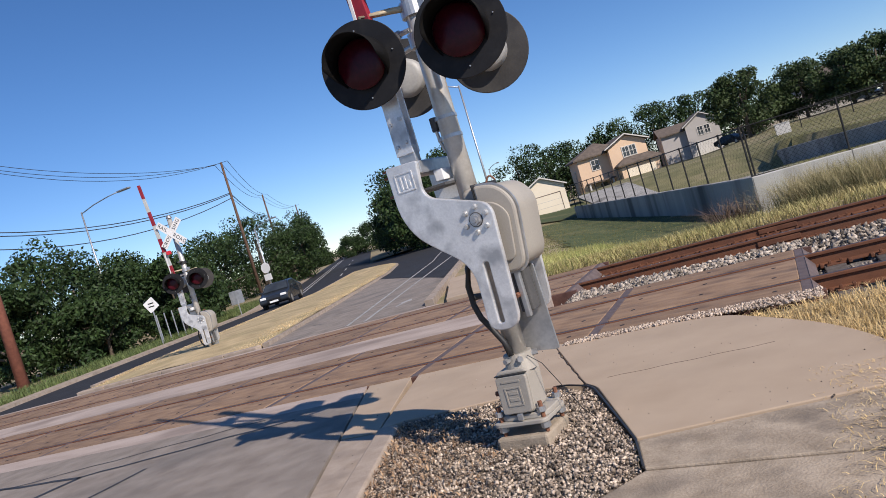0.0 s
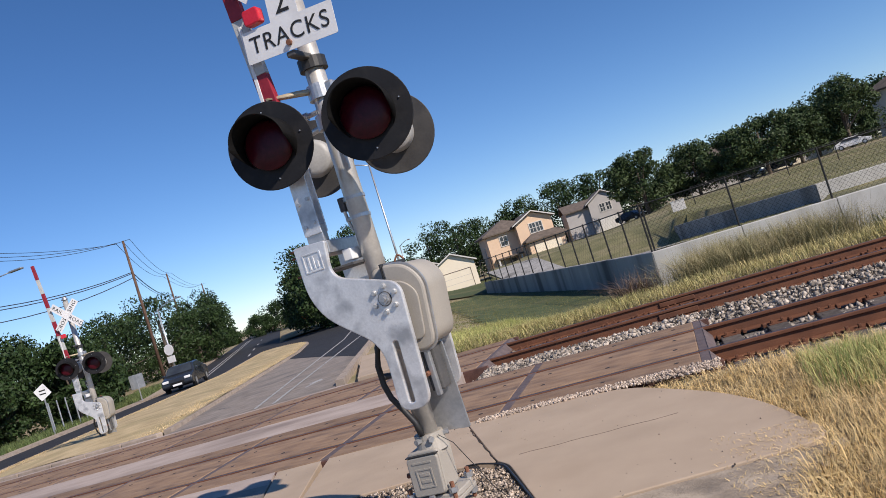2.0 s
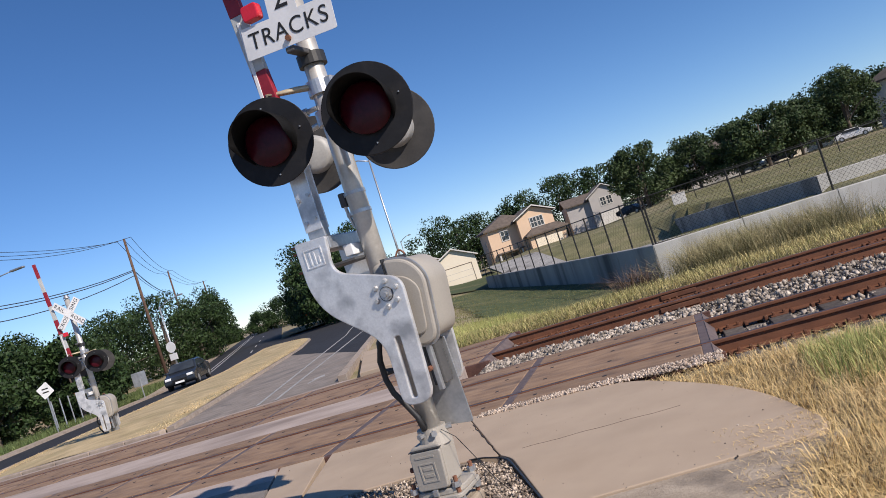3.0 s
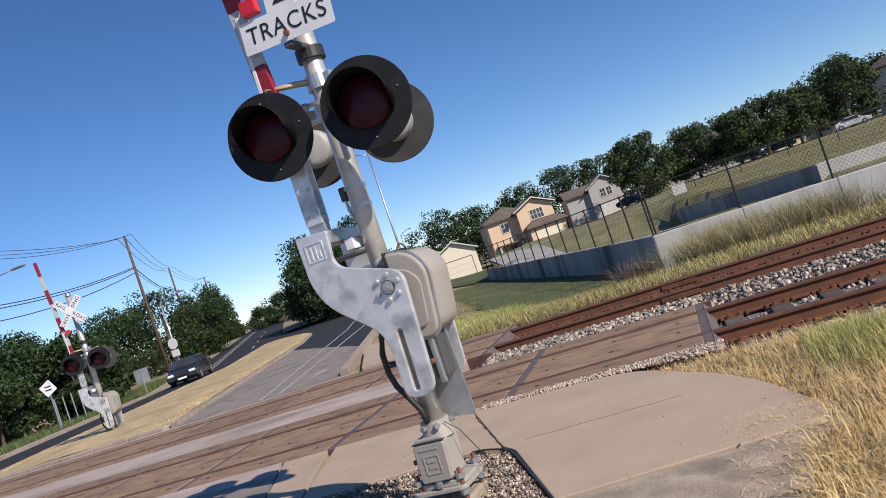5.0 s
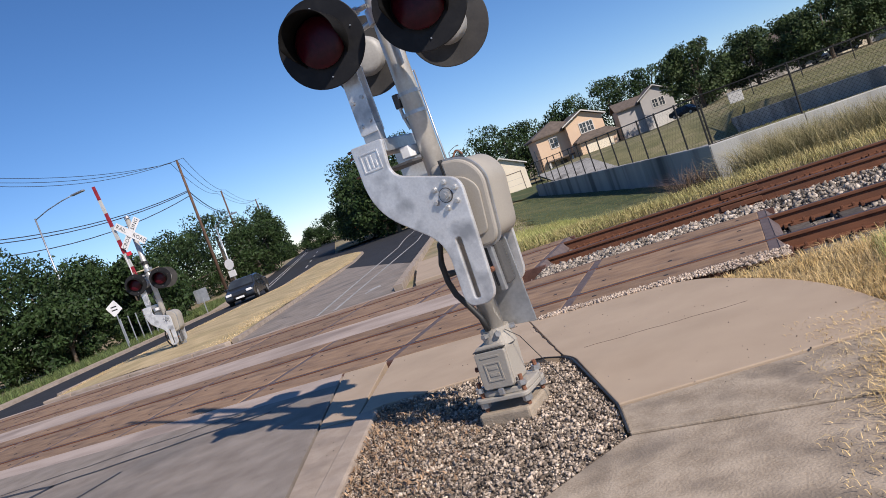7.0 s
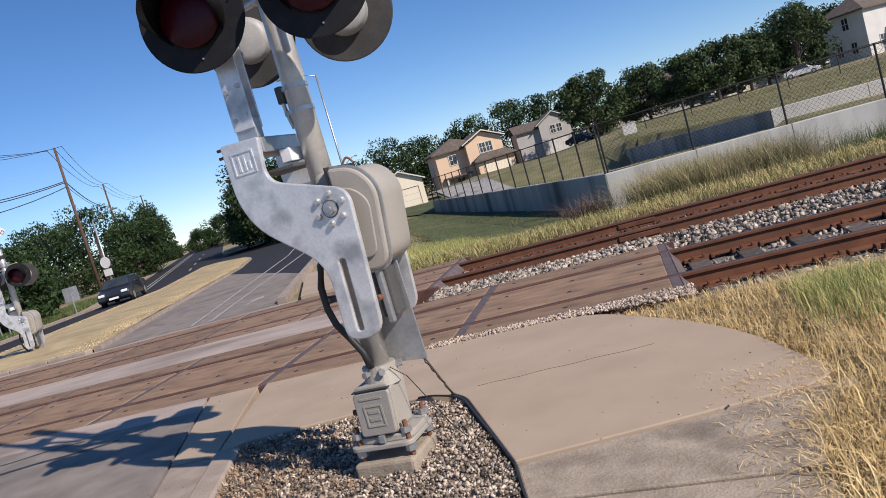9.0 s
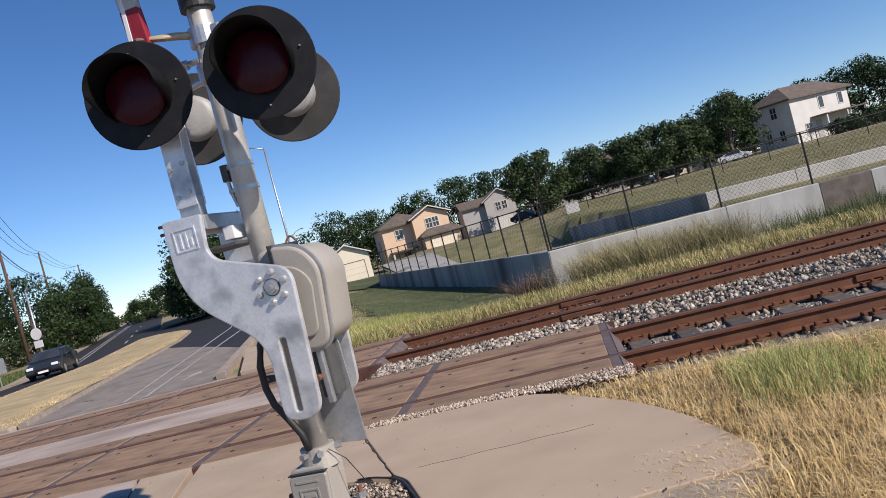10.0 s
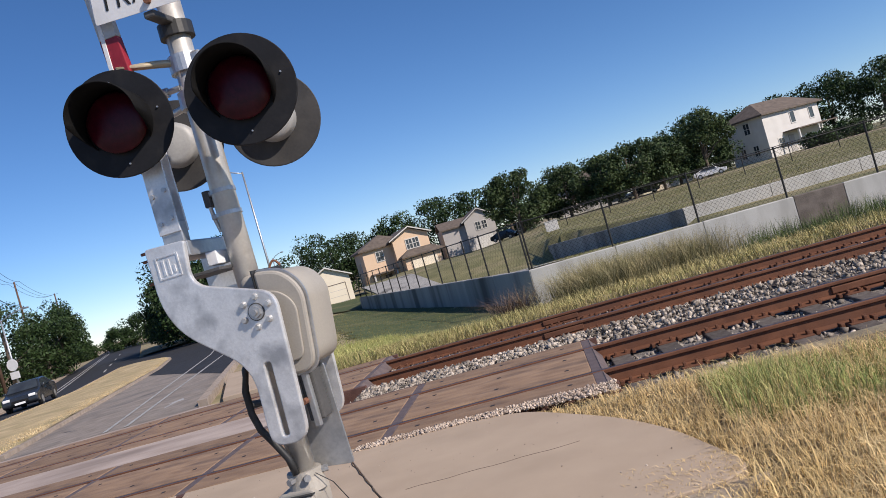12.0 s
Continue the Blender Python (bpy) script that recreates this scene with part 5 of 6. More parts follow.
def house_white():
    h = empty("house", "white two-storey house with brown hipped roof and back porch", "house", pose(30.9, 92.9, 1.4, 0, 0, 36) @ Matrix.Scale(0.9, 4))
    part("wall", box(-4.6, 6.2, -4.0, 1.4, -1, 4.7), WHITES, h)
    part("roof", hip(bmesh.new(), -5.1, 6.7, -4.5, 1.9, 4.75, 1.7, 2.6), ROOFM, h)
    for x in (0.9, 4.6):
        window(h, x, -4.0, 2.9, 0.8, 1.3, mull=False)
    for y in (-1.6,):
        window(h, -4.6, y, 2.9, 0.8, 1.3, "x")
    window(h, -4.6, -2.2, 0.1, 0.7, 1.2, "x"); window(h, -4.6, -0.3, 0.1, 0.7, 1.2, "x")
    window(h, -2.2, -4.0, 0.2, 1.0, 1.2)
    part("door", box(-0.8, 0.2, -4.07, -4.0, -0.8, 1.5, 0.02), GREYS, h)
    part("porch_roof", box(-1.6, 6.2, -6.2, -4.0, 1.9, 2.05, 0.03), ROOFM, h, "flat brown porch roof")
    for x in (-1.4, 2.4, 6.0):
        part("porch_post", box(x - 0.09, x + 0.09, -6.1, -5.9, -1, 1.9), WHITES, h)
    part("roof_vent", box(-1.2, -0.7, -1.5, -1.0, 6.0, 6.35, 0.04), ROOFM, h)
    part("roof_vent", box(0.6, 1.0, -1.6, -1.2, 6.0, 6.3, 0.04), ROOFM, h)


def house_plain(x, y, z, w, d, e, rz, wall, label, k=0.75):
    h = empty("house", label, "house", pose(x, y, z, 0, 0, rz) @ Matrix.Scale(k, 4))
    part("wall", box(-w / 2, w / 2, 0, d, -1, e), wall, h)
    part("roof", gable(bmesh.new(), -w / 2 - 0.5, w / 2 + 0.5, -0.5, d + 0.5, e - 0.1, 2.0, "x"), ROOFM, h)
    window(h, -w / 4, 0, e - 2.0, 0.9, 1.2); window(h, w / 4, 0, e - 2.0, 0.9, 1.2)
    part("door", box(-0.5, 0.5, -0.07, 0, -1, 1.3, 0.02), GREYS, h)


house_peach(); house_garage(); house_grey(); house_white()
house_plain(10.5, 96, 0.7, 9, 8, 4.6, -8, WHITES, "white house mostly hidden behind dark trees")
house_plain(20, 97, 0.9, 8, 8, 3.2, 0, CREAM, "cream house glimpsed between the trees")
house_plain(52, 95, 0.8, 12, 8, 3.4, 30, CREAM, "low house with brown roof by the lawn", 0.6)


# ---- cars ----
def car(m, paint, label, length=4.5):
    c = empty("car", label, "car", m, group="cars")
    w, L = 0.88, length / 2
    prof = [(-L, 0.35), (-L + 0.05, 0.75), (-L + 0.95, 0.92), (-L + 1.7, 1.40), (L - 1.5, 1.43), (L - 0.55, 1.02), (L - 0.05, 0.95), (L, 0.40), (L - 0.3, 0.24), (-L + 0.3, 0.24)]
    out = fillet([(p[0], p[1], 0.16) for p in prof], 5)
    b = slab(out, -w, w, bevel=0.06)
    b.transform(Matrix(((0, 0, 1, 0), (1, 0, 0, 0), (0, 1, 0, 0), (0, 0, 0, 1))))
    for v in b.verts:
        if v.co.z > 0.9:
            v.co.x *= 1 - 0.38 * (v.co.z - 0.9)
    part("body", b, paint, c, "", False)
    gl = slab(fillet([(-L + 1.12, 0.95, 0.05), (-L + 1.75, 1.34, 0.1), (L - 1.55, 1.36, 0.1), (L - 0.85, 1.02, 0.05)], 4), -w - 0.004, w + 0.004)
    gl.transform(Matrix(((0, 0, 1, 0), (1, 0, 0, 0), (0, 1, 0, 0), (0, 0, 0, 1))))
    for v in gl.verts:
        v.co.x *= 1 - 0.38 * max(0, v.co.z - 0.9)
    part("side_windows", gl, GLASS, c, "dark side glass")
    ws = bmesh.new()
    ws.faces.new([ws.verts.new(p) for p in ((-0.76, -L + 1.0, 0.965), (0.76, -L + 1.0, 0.965), (0.64, -L + 1.64, 1.385), (-0.64, -L + 1.64, 1.385))])
    ex = bmesh.ops.extrude_face_region(ws, geom=ws.faces[:]); bmesh.ops.translate(ws, verts=[g for g in ex["geom"] if isinstance(g, bmesh.types.BMVert)], vec=(0, -0.03, 0.03))
    part("windscreen", ws, GLASS, c)
    for sx in (-1, 1):
        part("headlight", box(sx * 0.62 - 0.17, sx * 0.62 + 0.17, -L - 0.02, -L + 0.2, 0.62, 0.76, 0.03), WHITEP, c, "clear headlight")
        part("mirror", box(sx * 0.95 - 0.08, sx * 0.95 + 0.08, -L + 1.3, -L + 1.42, 0.95, 1.08, 0.03), paint, c)
        for y in (-L + 0.85, L - 0.85):
            t = part("wheel", cyl((sx * 0.70, y, 0.32), (sx * 0.90, y, 0.32), 0.32, seg=24), TYRE, c)
            part("rim", cyl((sx * 0.86, y, 0.32), (sx * 0.91, y, 0.32), 0.2, seg=16), GALV, t)
    part("grille", box(-0.42, 0.42, -L - 0.015, -L + 0.1, 0.42, 0.6, 0.02), BLACK, c)
    part("number_plate", box(-0.26, 0.26, -L - 0.03, -L, 0.36, 0.47, 0.004), WHITEP, c)
    return c


car(pose(left_far(40) + 2.3, 40, road_z(40) + 0.02, 0, 0, 22), CARDARK, "dark blue-grey saloon car driving on the far carriageway")
car(pose(22.3, 84, upper(22.3, 84) + 0.02, 0, 0, 75) @ Matrix.Scale(0.72, 4), CARWHITE, "white car parked by the street near trees", 4.6)
car(pose(13.2, 88, upper(13.2, 88) + 0.02, 0, 0, 30) @ Matrix.Scale(0.72, 4), CARWHITE, "silver-white car parked in a driveway", 4.4)
car(pose(0.2, 86, upper(0.2, 86) + 0.02, 0, 0, 60) @ Matrix.Scale(0.72, 4), CARDARK, "dark car parked in front of the grey house", 4.5)
car(pose(16.3, 90, upper(16.3, 90) + 0.02, 0, 0, 90) @ Matrix.Scale(0.72, 4), CARDARK, "dark car parked under the trees", 4.5)
cab = empty("utility_cabinet", "white utility cabinet standing on the lawn", "cabinet", pose(4.75, 60.5, upper(4.75, 60.5) - 0.28) @ Matrix.Scale(0.66, 4))
part("cabinet_body", box(-0.75, 0.75, -0.4, 0.4, 0.3, 1.55, 0.04), WHITES, cab)
part("cabinet_roof", box(-0.8, 0.8, -0.45, 0.45, 1.55, 1.62, 0.02), WHITES, cab)
for x in (-0.6, 0, 0.6):
    part("leg", box(x - 0.06, x + 0.06, -0.3, 0.3, -0.2, 0.3), GREYS, cab)
for x in (-0.25, 0.25):
    part("door_seam", box(x - 0.012, x + 0.012, -0.405, -0.39, 0.35, 1.5), GREYS, cab)


# ---- trees and plants ----
def crown_mesh(clumps, per, leaf, rng):
    """Leaf quads gathered in clumps; each leaf is a small bent diamond."""
    C = np.repeat(np.array([c for c, r in clumps]), per, 0)
    r = np.repeat(np.array([r for c, r in clumps]), per)[:, None]
    n = len(C)
    d = rng.normal(size=(n, 3)); d /= np.linalg.norm(d, axis=1)[:, None]
    P = C + d * r * rng.uniform(0.55, 1.08, (n, 1)) * np.array((1, 1, 0.8))
    nn = d + 0.9 * rng.normal(size=(n, 3)); nn /= np.linalg.norm(nn, axis=1)[:, None]
    a = np.cross(nn, rng.normal(size=(n, 3))); a /= np.linalg.norm(a, axis=1)[:, None] + 1e-9
    b = np.cross(nn, a)
    s = leaf * rng.uniform(0.6, 1.3, (n, 1))
    V = np.stack([P - a * s, P + b * s * 0.5, P + a * s + nn * s * 0.25, P - b * s * 0.5], 1)
    return V.reshape(-1, 3), np.arange(4 * n).reshape(n, 4)


def tree(x, y, z, height, spread, seed, leaves=2600, leaf=0.22, material=None, low=0.25, label="broad dark green oak tree with dense crown"):
    rng = np.random.default_rng(seed)
    t = empty("tree", label, "tree", pose(x, y, z, 0, 0, float(rng.uniform(0, 360))), group="trees")
    tb = tube([(0, 0, -0.4), (0.05 * height * 0.1, 0, height * 0.2), (0.1, 0.08, height * 0.45), (0.0, 0.1, height * 0.7)], 0.035 * height, 9, None, 0.012 * height)
    part("trunk", tb, BARK, t, "", True)
    clumps = []
    nc = 34
    for i in range(nc):
        a = rng.uniform(0, math.tau)
        v = rng.uniform(0, 1)
        zz = height * (low + (1 - low) * v)
        rr = spread * math.sin(math.pi * (0.18 + 0.74 * v)) ** 0.7 * rng.uniform(0.35, 0.95)
        clumps.append(((rr * math.cos(a), rr * math.sin(a), zz * 0.93), spread * rng.uniform(0.2, 0.36)))
    for i in range(6):
        c = clumps[i][0]
        part("limb", tube([(0, 0, height * 0.25), (c[0] * 0.4, c[1] * 0.4, height * 0.25 + (c[2] - height * 0.25) * 0.55), c], 0.016 * height, 6, None, 0.004 * height), BARK, t)
    V, F = crown_mesh(clumps, leaves // nc, leaf, rng)
    raw_np("crown", V, [F], material or LEAF, t)
    return t


def tree_row(specs, base, **kw):
    for i, (x, y, zt, s) in enumerate(specs):
        zb = base(x, y)
        tree(x, y, zb, zt - zb, s, 100 + int(abs(x) * 7 + y), **kw)


land = lambda x, y: G(x, y) if x < -3 else upper(x, y)
# the thicket beyond the far carriageway
tree_row([(-36.66, 31.9, 6.97, 4.2), (-32.91, 34.4, 5.1, 3.2), (-30.41, 36.9, 4.34, 2.5), (-40.91, 29.4, 7.84, 4.8), (-45.28, 26.27, 8.59, 5.0), (-39.03, 37.52, 6.35, 4.2), (-49.66, 22.52, 9.59, 5.2), (-34.66, 28.77, 4.85, 3.2), (-39.66, 25.65, 4.85, 3.5), (-43.41, 23.15, 5.34, 3.5), (-31.53, 32.02, 3.34, 2.5)],
         G, leaves=9000, leaf=0.13, low=0.06)
# trees along the road behind it
tree_row([(-49.03, 62.52, 7.09, 5.0), (-47.16, 68.78, 7.84, 4.8), (-46.9, 73.78, 6.09, 4.0), (-52.16, 83.78, 7.84, 4.2), (-49.16, 80.03, 7.09, 3.2), (-45.91, 55.02, 5.1, 3.8), (-42.16, 52.52, 3.09, 2.8), (-54.66, 71.28, 7.09, 5.2), (-38.66, 47.52, 2.85, 2.5), (-55.91, 57.52, 7.09, 5.5), (-35.28, 43.15, 2.85, 2.8)],
         G, leaves=8000, leaf=0.15, low=0.08)
# trees right of the road's bend
tree_row([(-34.0, 78, 6.6, 3.8), (-31.2, 73, 8.0, 4.4), (-29.0, 70, 7.0, 4.0), (-27, 66, 6.0, 3.8), (-25.0, 64, 6.0, 3.6), (-40.5, 88, 3.0, 2.6), (-28, 76, 8.6, 4.6), (-58, 120, 4.6, 3.6), (-65, 128, 5.2, 4.4), (-53, 114, 3.6, 2.6), (-71, 118, 3.0, 2.8), (-67, 123, 3.5, 3.2), (-77, 126, 2.9, 2.8)],
         G, leaves=7000, leaf=0.16, low=0.08)
# trees round and behind the houses
tree_row([(-26, 112, 8.4, 5.6), (-31.5, 116, 8.6, 5.6), (-21, 112, 7.4, 4.6), (-16, 114, 8.0, 4.6), (-11, 120, 9.2, 5.2), (-4.6, 112, 9.2, 4.6), (0.5, 110, 7.6, 4.2), (31.5, 108, 7.8, 4.6),
          (40, 112, 8.2, 5.0), (45, 110, 9.2, 5.6), (51, 108, 8.8, 5.6), (58, 108, 9, 6.0), (24, 110, 8.2, 5.4), (14, 108, 7.2, 5)], land, leaves=7000, leaf=0.2, low=0.12, material=LEAF)
tree_row([(2.2, 84, 7.4, 3.4), (7.8, 88, 6.4, 4.0), (5.2, 88, 5.0, 3.0), (14.2, 82, 6.9, 3.5), (11.6, 83, 5.9, 3.0), (17.6, 84, 6.2, 3.4), (22.9, 87, 8.0, 3.9), (20.0, 88, 6.7, 3.3), (25.4, 97, 7.2, 3.4)],
         land, leaves=9000, leaf=0.15, low=0.2, material=LEAF_MID)
tree_row([(33.4, 83.5, 2.2, 2.0), (36.5, 84, 2.4, 2.2), (42.5, 84, 3.5, 2.4), (49, 80, 4.5, 3.0)], land, leaves=2200, leaf=0.16, low=0.05, label="rounded dark green shrub beside the house")


def blades(name, n, place, height, width, material, label, lean=0.5, seed=3):
    """Grass: bent blades of two quads each, in one mesh."""
    rng = np.random.default_rng(seed)
    P = [p for p in (place(rng) for _ in range(n)) if p is not None]
    n = len(P)
    k = np.array([p[3] if len(p) > 3 else 1.0 for p in P])
    P = np.array([p[:3] for p in P])
    a = rng.uniform(0, math.tau, n)
    h = (height * rng.uniform(0.45, 1.25, n) * k)[:, None]
    d = np.stack([np.cos(a), np.sin(a), 0 * a], 1)
    s = np.stack([-d[:, 1], d[:, 0], 0 * a], 1) * width * rng.uniform(0.6, 1.2, (n, 1))
    ln = lean * rng.uniform(0.2, 1.3, (n, 1))
    up = np.array((0, 0, 1.0))
    m = P + d * h * ln * 0.3 + up * h * 0.6
    t = P + d * h * ln + up * h * np.maximum(0.15, 1.0 - 0.25 * ln)
    V = np.stack([P - s, P + s, m + s * 0.8, m - s * 0.8, t], 1).reshape(-1, 3)
    o = 5 * np.arange(n)[:, None]
    ob = raw_np(name, V, [o + np.array([[0, 1, 2, 3]]), o + np.array([[3, 2, 4]])], material)
    return tagged(ob, label, "grass", kind="stuff")


pad_poly = [(p.x, p.y) for p in pad_edge]


def off_pad(x, y):
    return not in_poly(x, y, pad_poly) and not in_poly(x, y, [(2.5, 4.5), (4.25, 4.8), (3.95, 4.1), (3.85, 3.7), (3.85, 0), (1.5, 0), (2.5, 3.9)])


def near_dry(rng):
    x, y = 2.7 + 4.2 * rng.random() ** 1.1, rng.uniform(2.4, 7.5)
    if not off_pad(x, y) or y > 7.55 and x < 3.4 or y > 7.3 - 0.33 * max(0, x - 4.2):
        return None
    return (x, y, -0.05, 0.55 + 0.75 * min(1, max(0, (x - 3.4) / 1.4)))


def near_mix(rng):
    x, y = 3.9 + 6 * rng.random() ** 1.2, rng.uniform(2.4, 7.2)
    if not off_pad(x, y) or y > 7.15 - 0.36 * (x - 4.2) or y < 5.7 - 0.3 * (x - 4) or x < 4.3 + 0.35 * max(0, y - 5.0) * 0 + 0.3 * rng.random():
        return None
    return (x, y, -0.05, (0.85 + 0.3 * math.sin(x * 3.1) * math.sin(y * 2.3)) * (1 - 0.45 * smooth(6.0, 7.2, y)))


def mat_place(rng):
    x, y = 3.55 + 0.7 * rng.random() ** 0.6, rng.uniform(2.6, 5.2)
    return (x, y, -0.004, 0.5 + rng.random()) if rng.random() < (x - 3.2) * 1.1 else None


soil = sheet("grass_soil", list(np.arange(2.0, 30, 0.5)), list(np.arange(-2, 7.5, 0.4)), lambda x, y: -0.052 + 0.012 * noise.noise((x * 2, y * 2, 3)), THATCH)
tagged(soil, "brown thatch and soil under the near grass", "ground", kind="structure")
blades("dry_grass", 56000, near_dry, 0.12, 0.0022, GRASS_DRY, "straw-coloured dry grass at the slab edge", 1.4)
blades("tall_grass", 38000, near_mix, 0.27, 0.0026, GRASS_MIX, "yellow-green long grass beside the tracks", 0.7, 5)
blades("dry_grass", 24000, lambda r: (lambda x, y: (x, y, -0.05) if off_pad(x, y) and x > 4.15 - 0.05 * y else None)(3.6 + 6 * r.random(), r.uniform(-2.0, 4.5)), 0.2, 0.003, GRASS_DRY, "straw-coloured dry grass by the pavement", 1.4, 6)


blades("dry_grass", 2600, mat_place, 0.022, 0.0022, GRASS_DRY, "flattened dead straw lying over the rough slab", 3.2, 41)
blades("tall_grass", 22000, near_mix, 0.24, 0.0024, NEARGREEN, "fresh green grass among the dry stalks", 0.6, 15)


def median_place(rng):
    y = 14.7 + 41 * rng.random() ** 1.5
    a, b = med_l(y) + 0.25, med_r(y) - 0.25
    x = a + (b - a) * rng.random()
    return (x, y, road_z(y) + 0.02 + 0.07 * smooth(14.6, 17, y))


blades("median_grass", 60000, median_place, 0.06, 0.006, MEDGRASS, "short straw-yellow grass on the median", 0.8, 7)


def verge_place(rng):
    y = rng.uniform(14.6, 27.5)
    x = -2.6 + 30 * rng.random() ** 1.4
    if x < road_right(y) + 1.6 and y > 14.6 and x < -1.0 - 0.3 * (y - 14.3):
        return None
    return (x, y, G(x, y) - 0.05, 1.0 if x < 0 else (0.55 if x < 2.5 else 0.3))


blades("verge_grass", 60000, verge_place, 0.26, 0.004, GRASS_MIX, "yellow-green uncut grass on the bank beyond the tracks", 0.6, 8)


def bank_place(rng):
    x, y = -1.0 + 26 * rng.random() ** 1.3, 14.45 + 4.6 * rng.random() ** 1.5
    return (x, y, G(x, y) - (0.05 if y > 14.95 else 0.12), 1.0 - 0.3 * (y - 15) / 4)


def swale_place(rng):
    x, y = rng.uniform(-13, 3.0), 18 + 40 * rng.random() ** 1.5
    if x > wall_x(y) - 0.25 or x < road_right(y) + 3:
        return None
    return (x, y, G(x, y) - 0.02)


blades("bank_grass", 44000, bank_place, 0.2, 0.005, GRASS_BANK, "dry straw and green grass along the far rail", 0.8, 31)
blades("swale_grass", 50000, swale_place, 0.08, 0.008, LAWNB, "short green grass in the swale", 0.7, 32)
blades("dry_bush", 900, lambda r: (lambda x, y: (x, y, G(x, y) - 0.05))(2.3 + 0.28 * r.normal(), 23.5 + 0.3 * r.normal()), 1.25, 0.006, BUSH, "brown dead bush at the corner of the wall", 1.1, 33)


def weeds_place(rng):
    c = rng.integers(0, 3)
    x, y = ((5.3, 20.5), (6.9, 21.5), (4.7, 22.0))[c] + rng.normal(size=2) * (0.6, 0.8)
    return (x, y, G(x, y) - 0.05, 1.0)


def weeds2_place(rng):
    x = rng.uniform(9.5, 22)
    y = rng.uniform(24.0, 27.6)
    return (x, y, G(x, y) - 0.05, 0.8 + 0.55 * math.sin(x * 1.3) * math.sin(y * 1.1 + x))


blades("tall_weeds", 26000, weeds_place, 1.5, 0.005, WEED, "clump of tall seeding weeds before the pale wall", 0.85, 9)
blades("tall_weeds", 11000, weeds2_place, 0.7, 0.006, GRASS_GREEN, "green tall weeds at the foot of the wall", 0.5, 10)
blades("lawn_grass", 60000, lambda r: (lambda x, y: (x, y, upper(x, y) - 0.02))(4 + 45 * r.random(), 34 + 38 * r.random()), 0.09, 0.011, LAWNB, "rough yellow-green grass behind the walls", 0.6, 11)
blades("roadside_grass", 14000, lambda r: (lambda y: (left_far(y) - 1.9 - 3.5 * r.random(), y, road_z(y) - 0.05))(14.5 + 40 * r.random()), 0.35, 0.012, GRASS_GREEN, "green grass along the far pavement", 0.6, 12)

# ---- poles, lamps, wires and signs ----
def utility_pole(x, y, z, h, r=0.15, label="tall brown wooden utility pole carrying overhead wires", m=WOODPOLE, arm=True):
    p = empty("utility_pole", label, "utility pole", pose(x, y, z), group="utility poles")
    part("shaft", cyl((0, 0, -0.4), (0, 0, h), r, r * 0.65, 14), m, p, "", True)
    if arm:
        part("crossarm", box(-0.7, 0.7, -0.06, 0.06, h - 0.35, h - 0.22, 0.01), m, p)
        for xx in (-0.6, 0.0, 0.6):
            part("insulator", cyl((xx, 0, h - 0.22), (xx, 0, h - 0.02), 0.05, 0.03, 8), GALV, p)
    return p


UP = [(x, y, road_z(y) - 0.2, top - road_z(y) + 0.2) for x, y, top in ((-38.9, 56.27, 12.03), (-57.65, 87.53, 11.84), (-73.4, 118.78, 11.84))]
for x, y, z, h in UP:
    utility_pole(x, y, z, h, arm=False)
utility_pole(-29.65, 24.9, -0.4, 13.0, 0.28, "thick rust-brown pole beside the far carriageway", RUSTPOLE)


def street_lamp(x, y, z, h, arm, label, rz=0, lead=True):
    p = empty("street_lamp", label, "street lamp", pose(x, y, z, 0, 0, rz), group="street lamps")
    part("pole", cyl((0, 0, -0.9), (0, 0, h), 0.08, 0.05, 14), GALV, p, "", True)
    part("arm", tube([(0, 0, h - 0.1), (arm * 0.35, 0, h + 0.16), (arm * 0.75, 0, h + 0.32), (arm, 0, h + 0.36)], 0.035, 8), GALV, p, "", True)
    part("lamp_head", box(min(arm, arm * 1.3), max(arm, arm * 1.3), -0.13, 0.13, h + 0.3, h + 0.42, 0.05), GALV, p)
    return p


street_lamp(-36.0, 37.2, -0.4, 9.15, 3.4, "grey street lamp with curved arm among trees", 0)
lp = street_lamp(-33.97, 51.27, -0.5, 5.77, 1.75, "grey street lamp with round sign on its post", 0)
part("post_sign", cyl((0.0, -0.1, 2.55), (0.0, -0.13, 2.55), 0.42, seg=24), WHITEP, lp, "round pale road sign")
part("post_sign", box(-0.35, 0.35, -0.13, -0.1, 1.55, 2.05, 0.01), WHITEP, lp)
street_lamp(-12.0, 45.0, 0.2, 8.9, -1.9, "tall thin street lamp behind the signal", 0)
street_lamp(-23.6, 80.0, 1.2, 4.2, 1.0, "distant street lamp past the bend", 0)


def sagging(p, q, sag, r=0.02):
    p, q = Vector(p), Vector(q)
    b = tube([p + (q - p) * t - Vector((0, 0, sag * 4 * t * (1 - t))) for t in np.linspace(0, 1, 15)], r, 5)
    w = obj("overhead_wire", b, WIRE)
    return tagged(w, "thin dark sagging overhead wire between poles", "wire", "overhead wires")


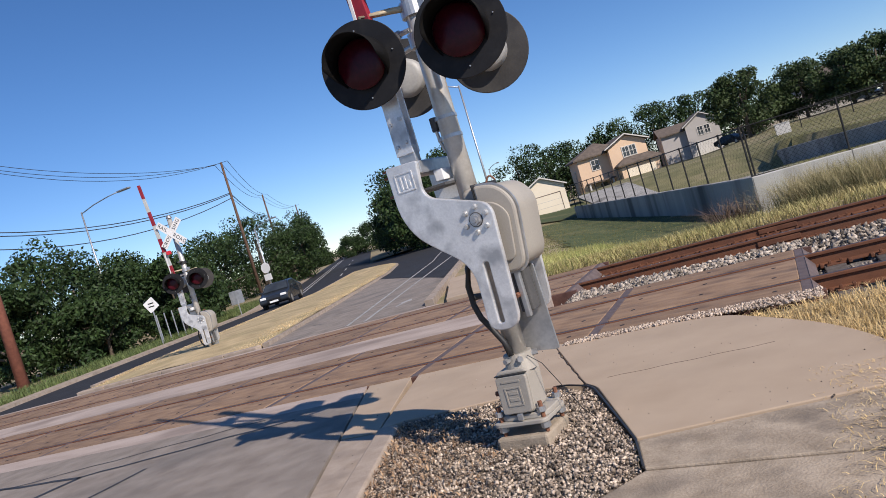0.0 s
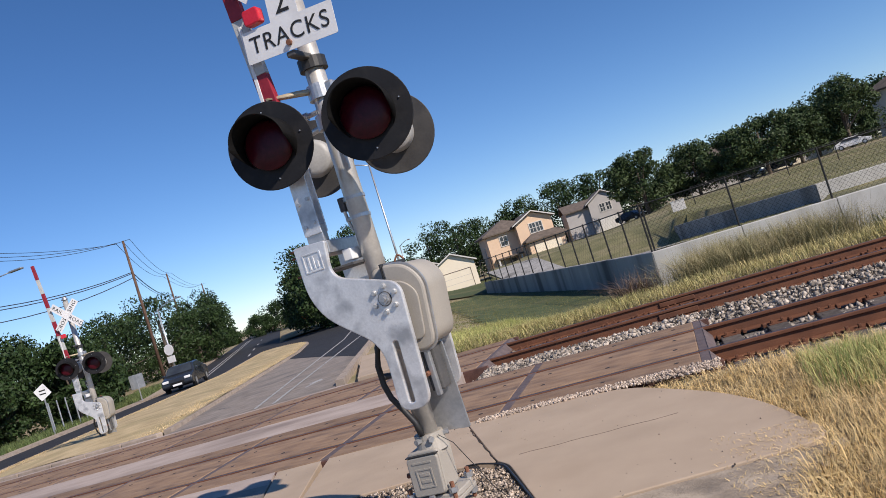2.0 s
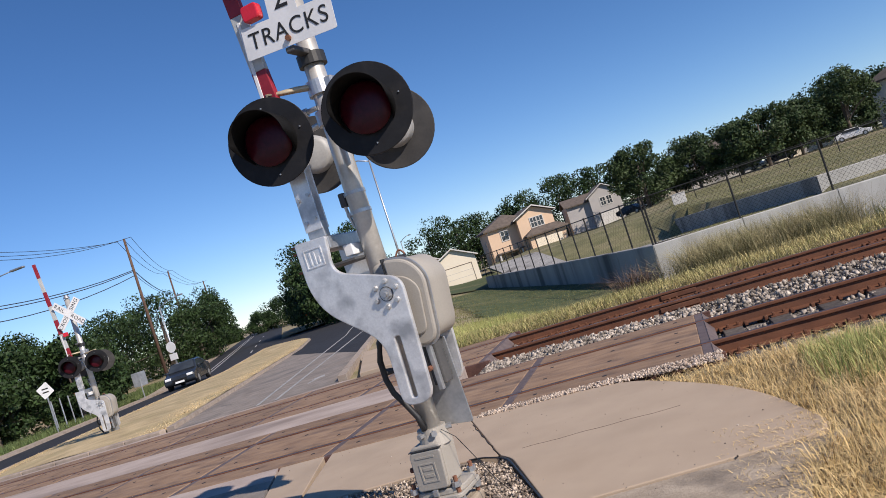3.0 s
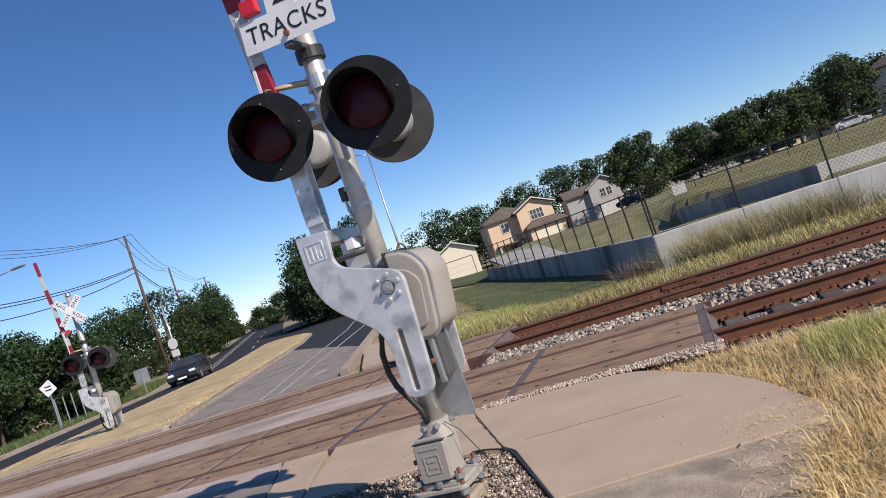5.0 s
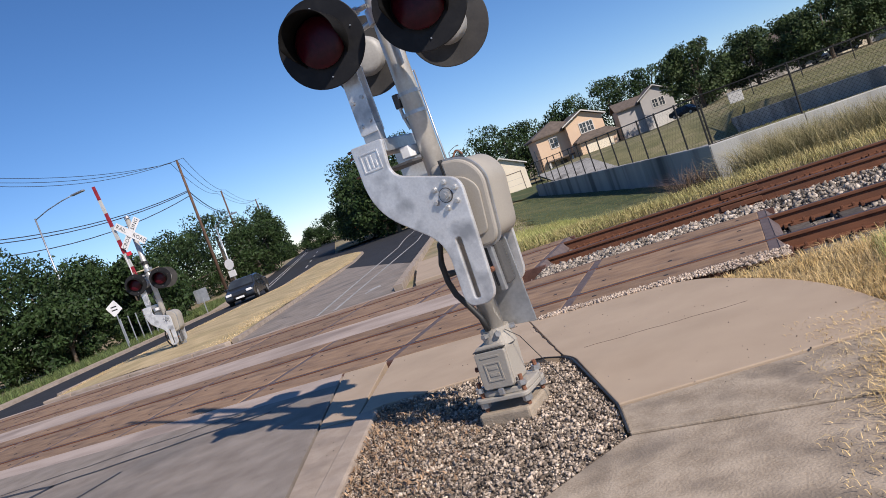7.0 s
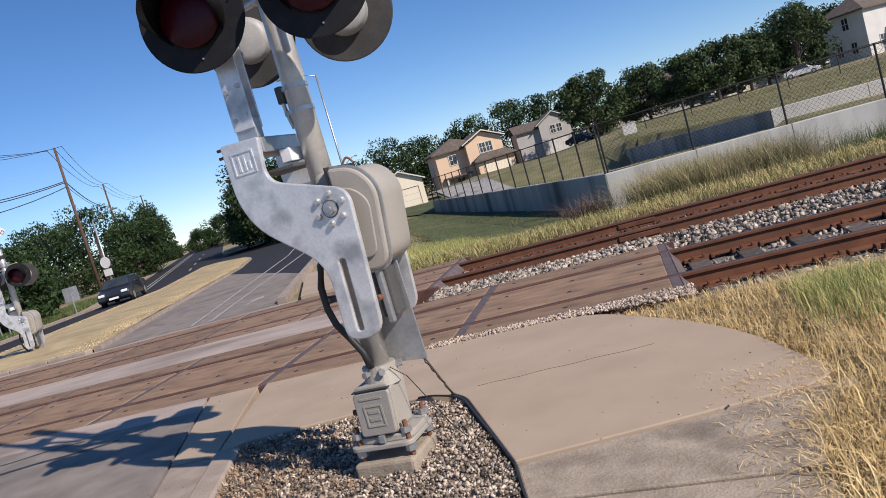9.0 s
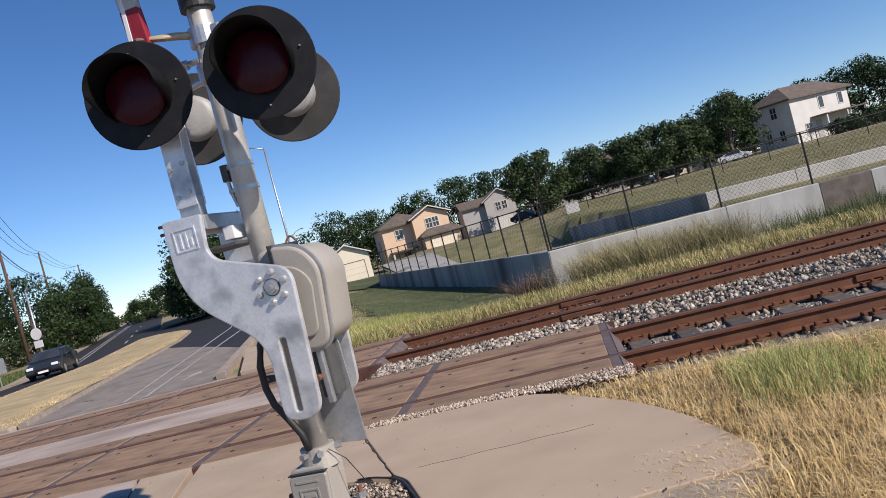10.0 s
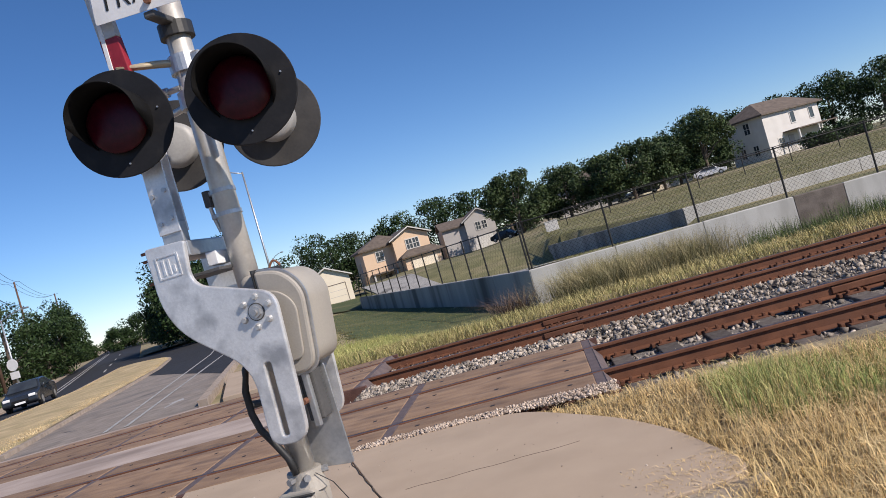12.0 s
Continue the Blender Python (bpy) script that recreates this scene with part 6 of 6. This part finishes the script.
TOP = ((-38.9, 56.27, 11.97), (-57.65, 87.53, 11.72), (-73.4, 118.78, 11.72))
for dx, dz, sg in ((-0.7, 0.5, 1.1), (0, 0.0, 1.4), (0.7, -0.4, 1.7)):
    ends = [(-43.41 + dx, 32.52, 15.1 + dz)] + [(p[0] + dx, p[1], p[2]) for p in TOP]
    for p, q, sag in zip(ends, ends[1:], (sg, 0.9, 0.9)):
        sagging(p, q, sag)
for dz, sg in ((0.45, 1.2), (0.2, 1.25), (-0.7, 1.5)):
    sagging((-44.66, 33.77, 9.84 + dz), (-38.9, 56.27, 9.09 + 0.4 * dz), sg, 0.035)
    sagging((-38.9, 56.27, 9.09 + 0.4 * dz), (-57.65, 87.53, 9.09), 0.8)


def road_sign(x, y, z, h, w, rz, roll, label, m=WHITEP):
    s = empty("road_sign", label, "road sign", pose(x, y, z, 0, 0, rz))
    part("post", box(-0.03, 0.03, -0.02, 0.02, -0.7, h, 0.004), GALV, s)
    b = slab(fillet([(-w, -w, 0.05), (w, -w, 0.05), (w, w, 0.05), (-w, w, 0.05)]), 0.02, 0.025)
    b.transform(Matrix.Translation((0, 0, h)) @ UPRIGHT @ pose(0, 0, 0, 0, 0, roll))
    part("panel", b, m, s)
    for zz in (0.08, -0.08):
        part("marking_bar", box(-w * 0.5, w * 0.5, -0.03, -0.026, h + zz - 0.03, h + zz + 0.03), INK, s)


road_sign(-25.78, 30.02, -0.2, 1.98, 0.3, 20, 28, "small white road sign leaning by the thicket")
road_sign(-27.9, 39.15, -0.4, 1.14, 0.42, 200, 0, "grey back of a square road sign in the grass", GALV)
for i in range(6):
    b = cyl((-27.15 - 0.3 * i, 31.52 + 0.9 * i, -0.9), (-27.15 - 0.3 * i, 31.52 + 0.9 * i, 1.2), 0.035, seg=8)
    tagged(obj("fence_post", b, GALV), "thin grey fence post in the thicket", "post", "fence posts")
shed = empty("board_fence", "orange-red board fence glimpsed by the bend", "fence", pose(-33.5, 76, 1.25, 0, 0, 20))
for i in range(9):
    part("board", box(-1.6 + 0.36 * i, -1.26 + 0.36 * i, -0.03, 0.03, -0.3, 1.3, 0.01), ORANGE, shed)
part("rail", box(-1.6, 1.6, 0.03, 0.08, 0.9, 1.0), ORANGE, shed)

# pebbles and leaves scattered over the slabs and road
stones("litter", 200, lambda r: (lambda x, y: (x, y, 0.002))(r.uniform(-1.0, 4.0), r.uniform(4.3, 7.7)), 0.007, BALLAST, "tiny loose stones on the concrete", "gravel")


def litter_place(rng):
    x, y = rng.uniform(0.2, 1.7), rng.uniform(2.6, 5.7)
    if not in_poly(x, y, island) or rng.random() > 1.15 - 0.9 * (x - kerb(y)) :
        return None
    return (x, y, 0.0)


blades("leaf_litter", 4500, litter_place, 0.034, 0.007, LITTER, "brown dead leaves and twigs over the gravel", 2.4, 21)
# the far island past the median
isl = sheet("far_island", list(np.arange(-1, 1.01, 0.25)), list(np.arange(-1, 1.01, 0.125)), lambda x, y: 0.0, DIRT)
for v in isl.data.vertices:
    yy = 77 + v.co.y * 10
    v.co = Vector((left_far(yy) + 8.3 + (v.co.x + 1) * 3.4 * math.sqrt(max(0.0, 1 - v.co.y ** 2)), yy, road_z(yy) + 0.14))
tagged(isl, "dry grassy traffic island past the median opening", "median", kind="structure")
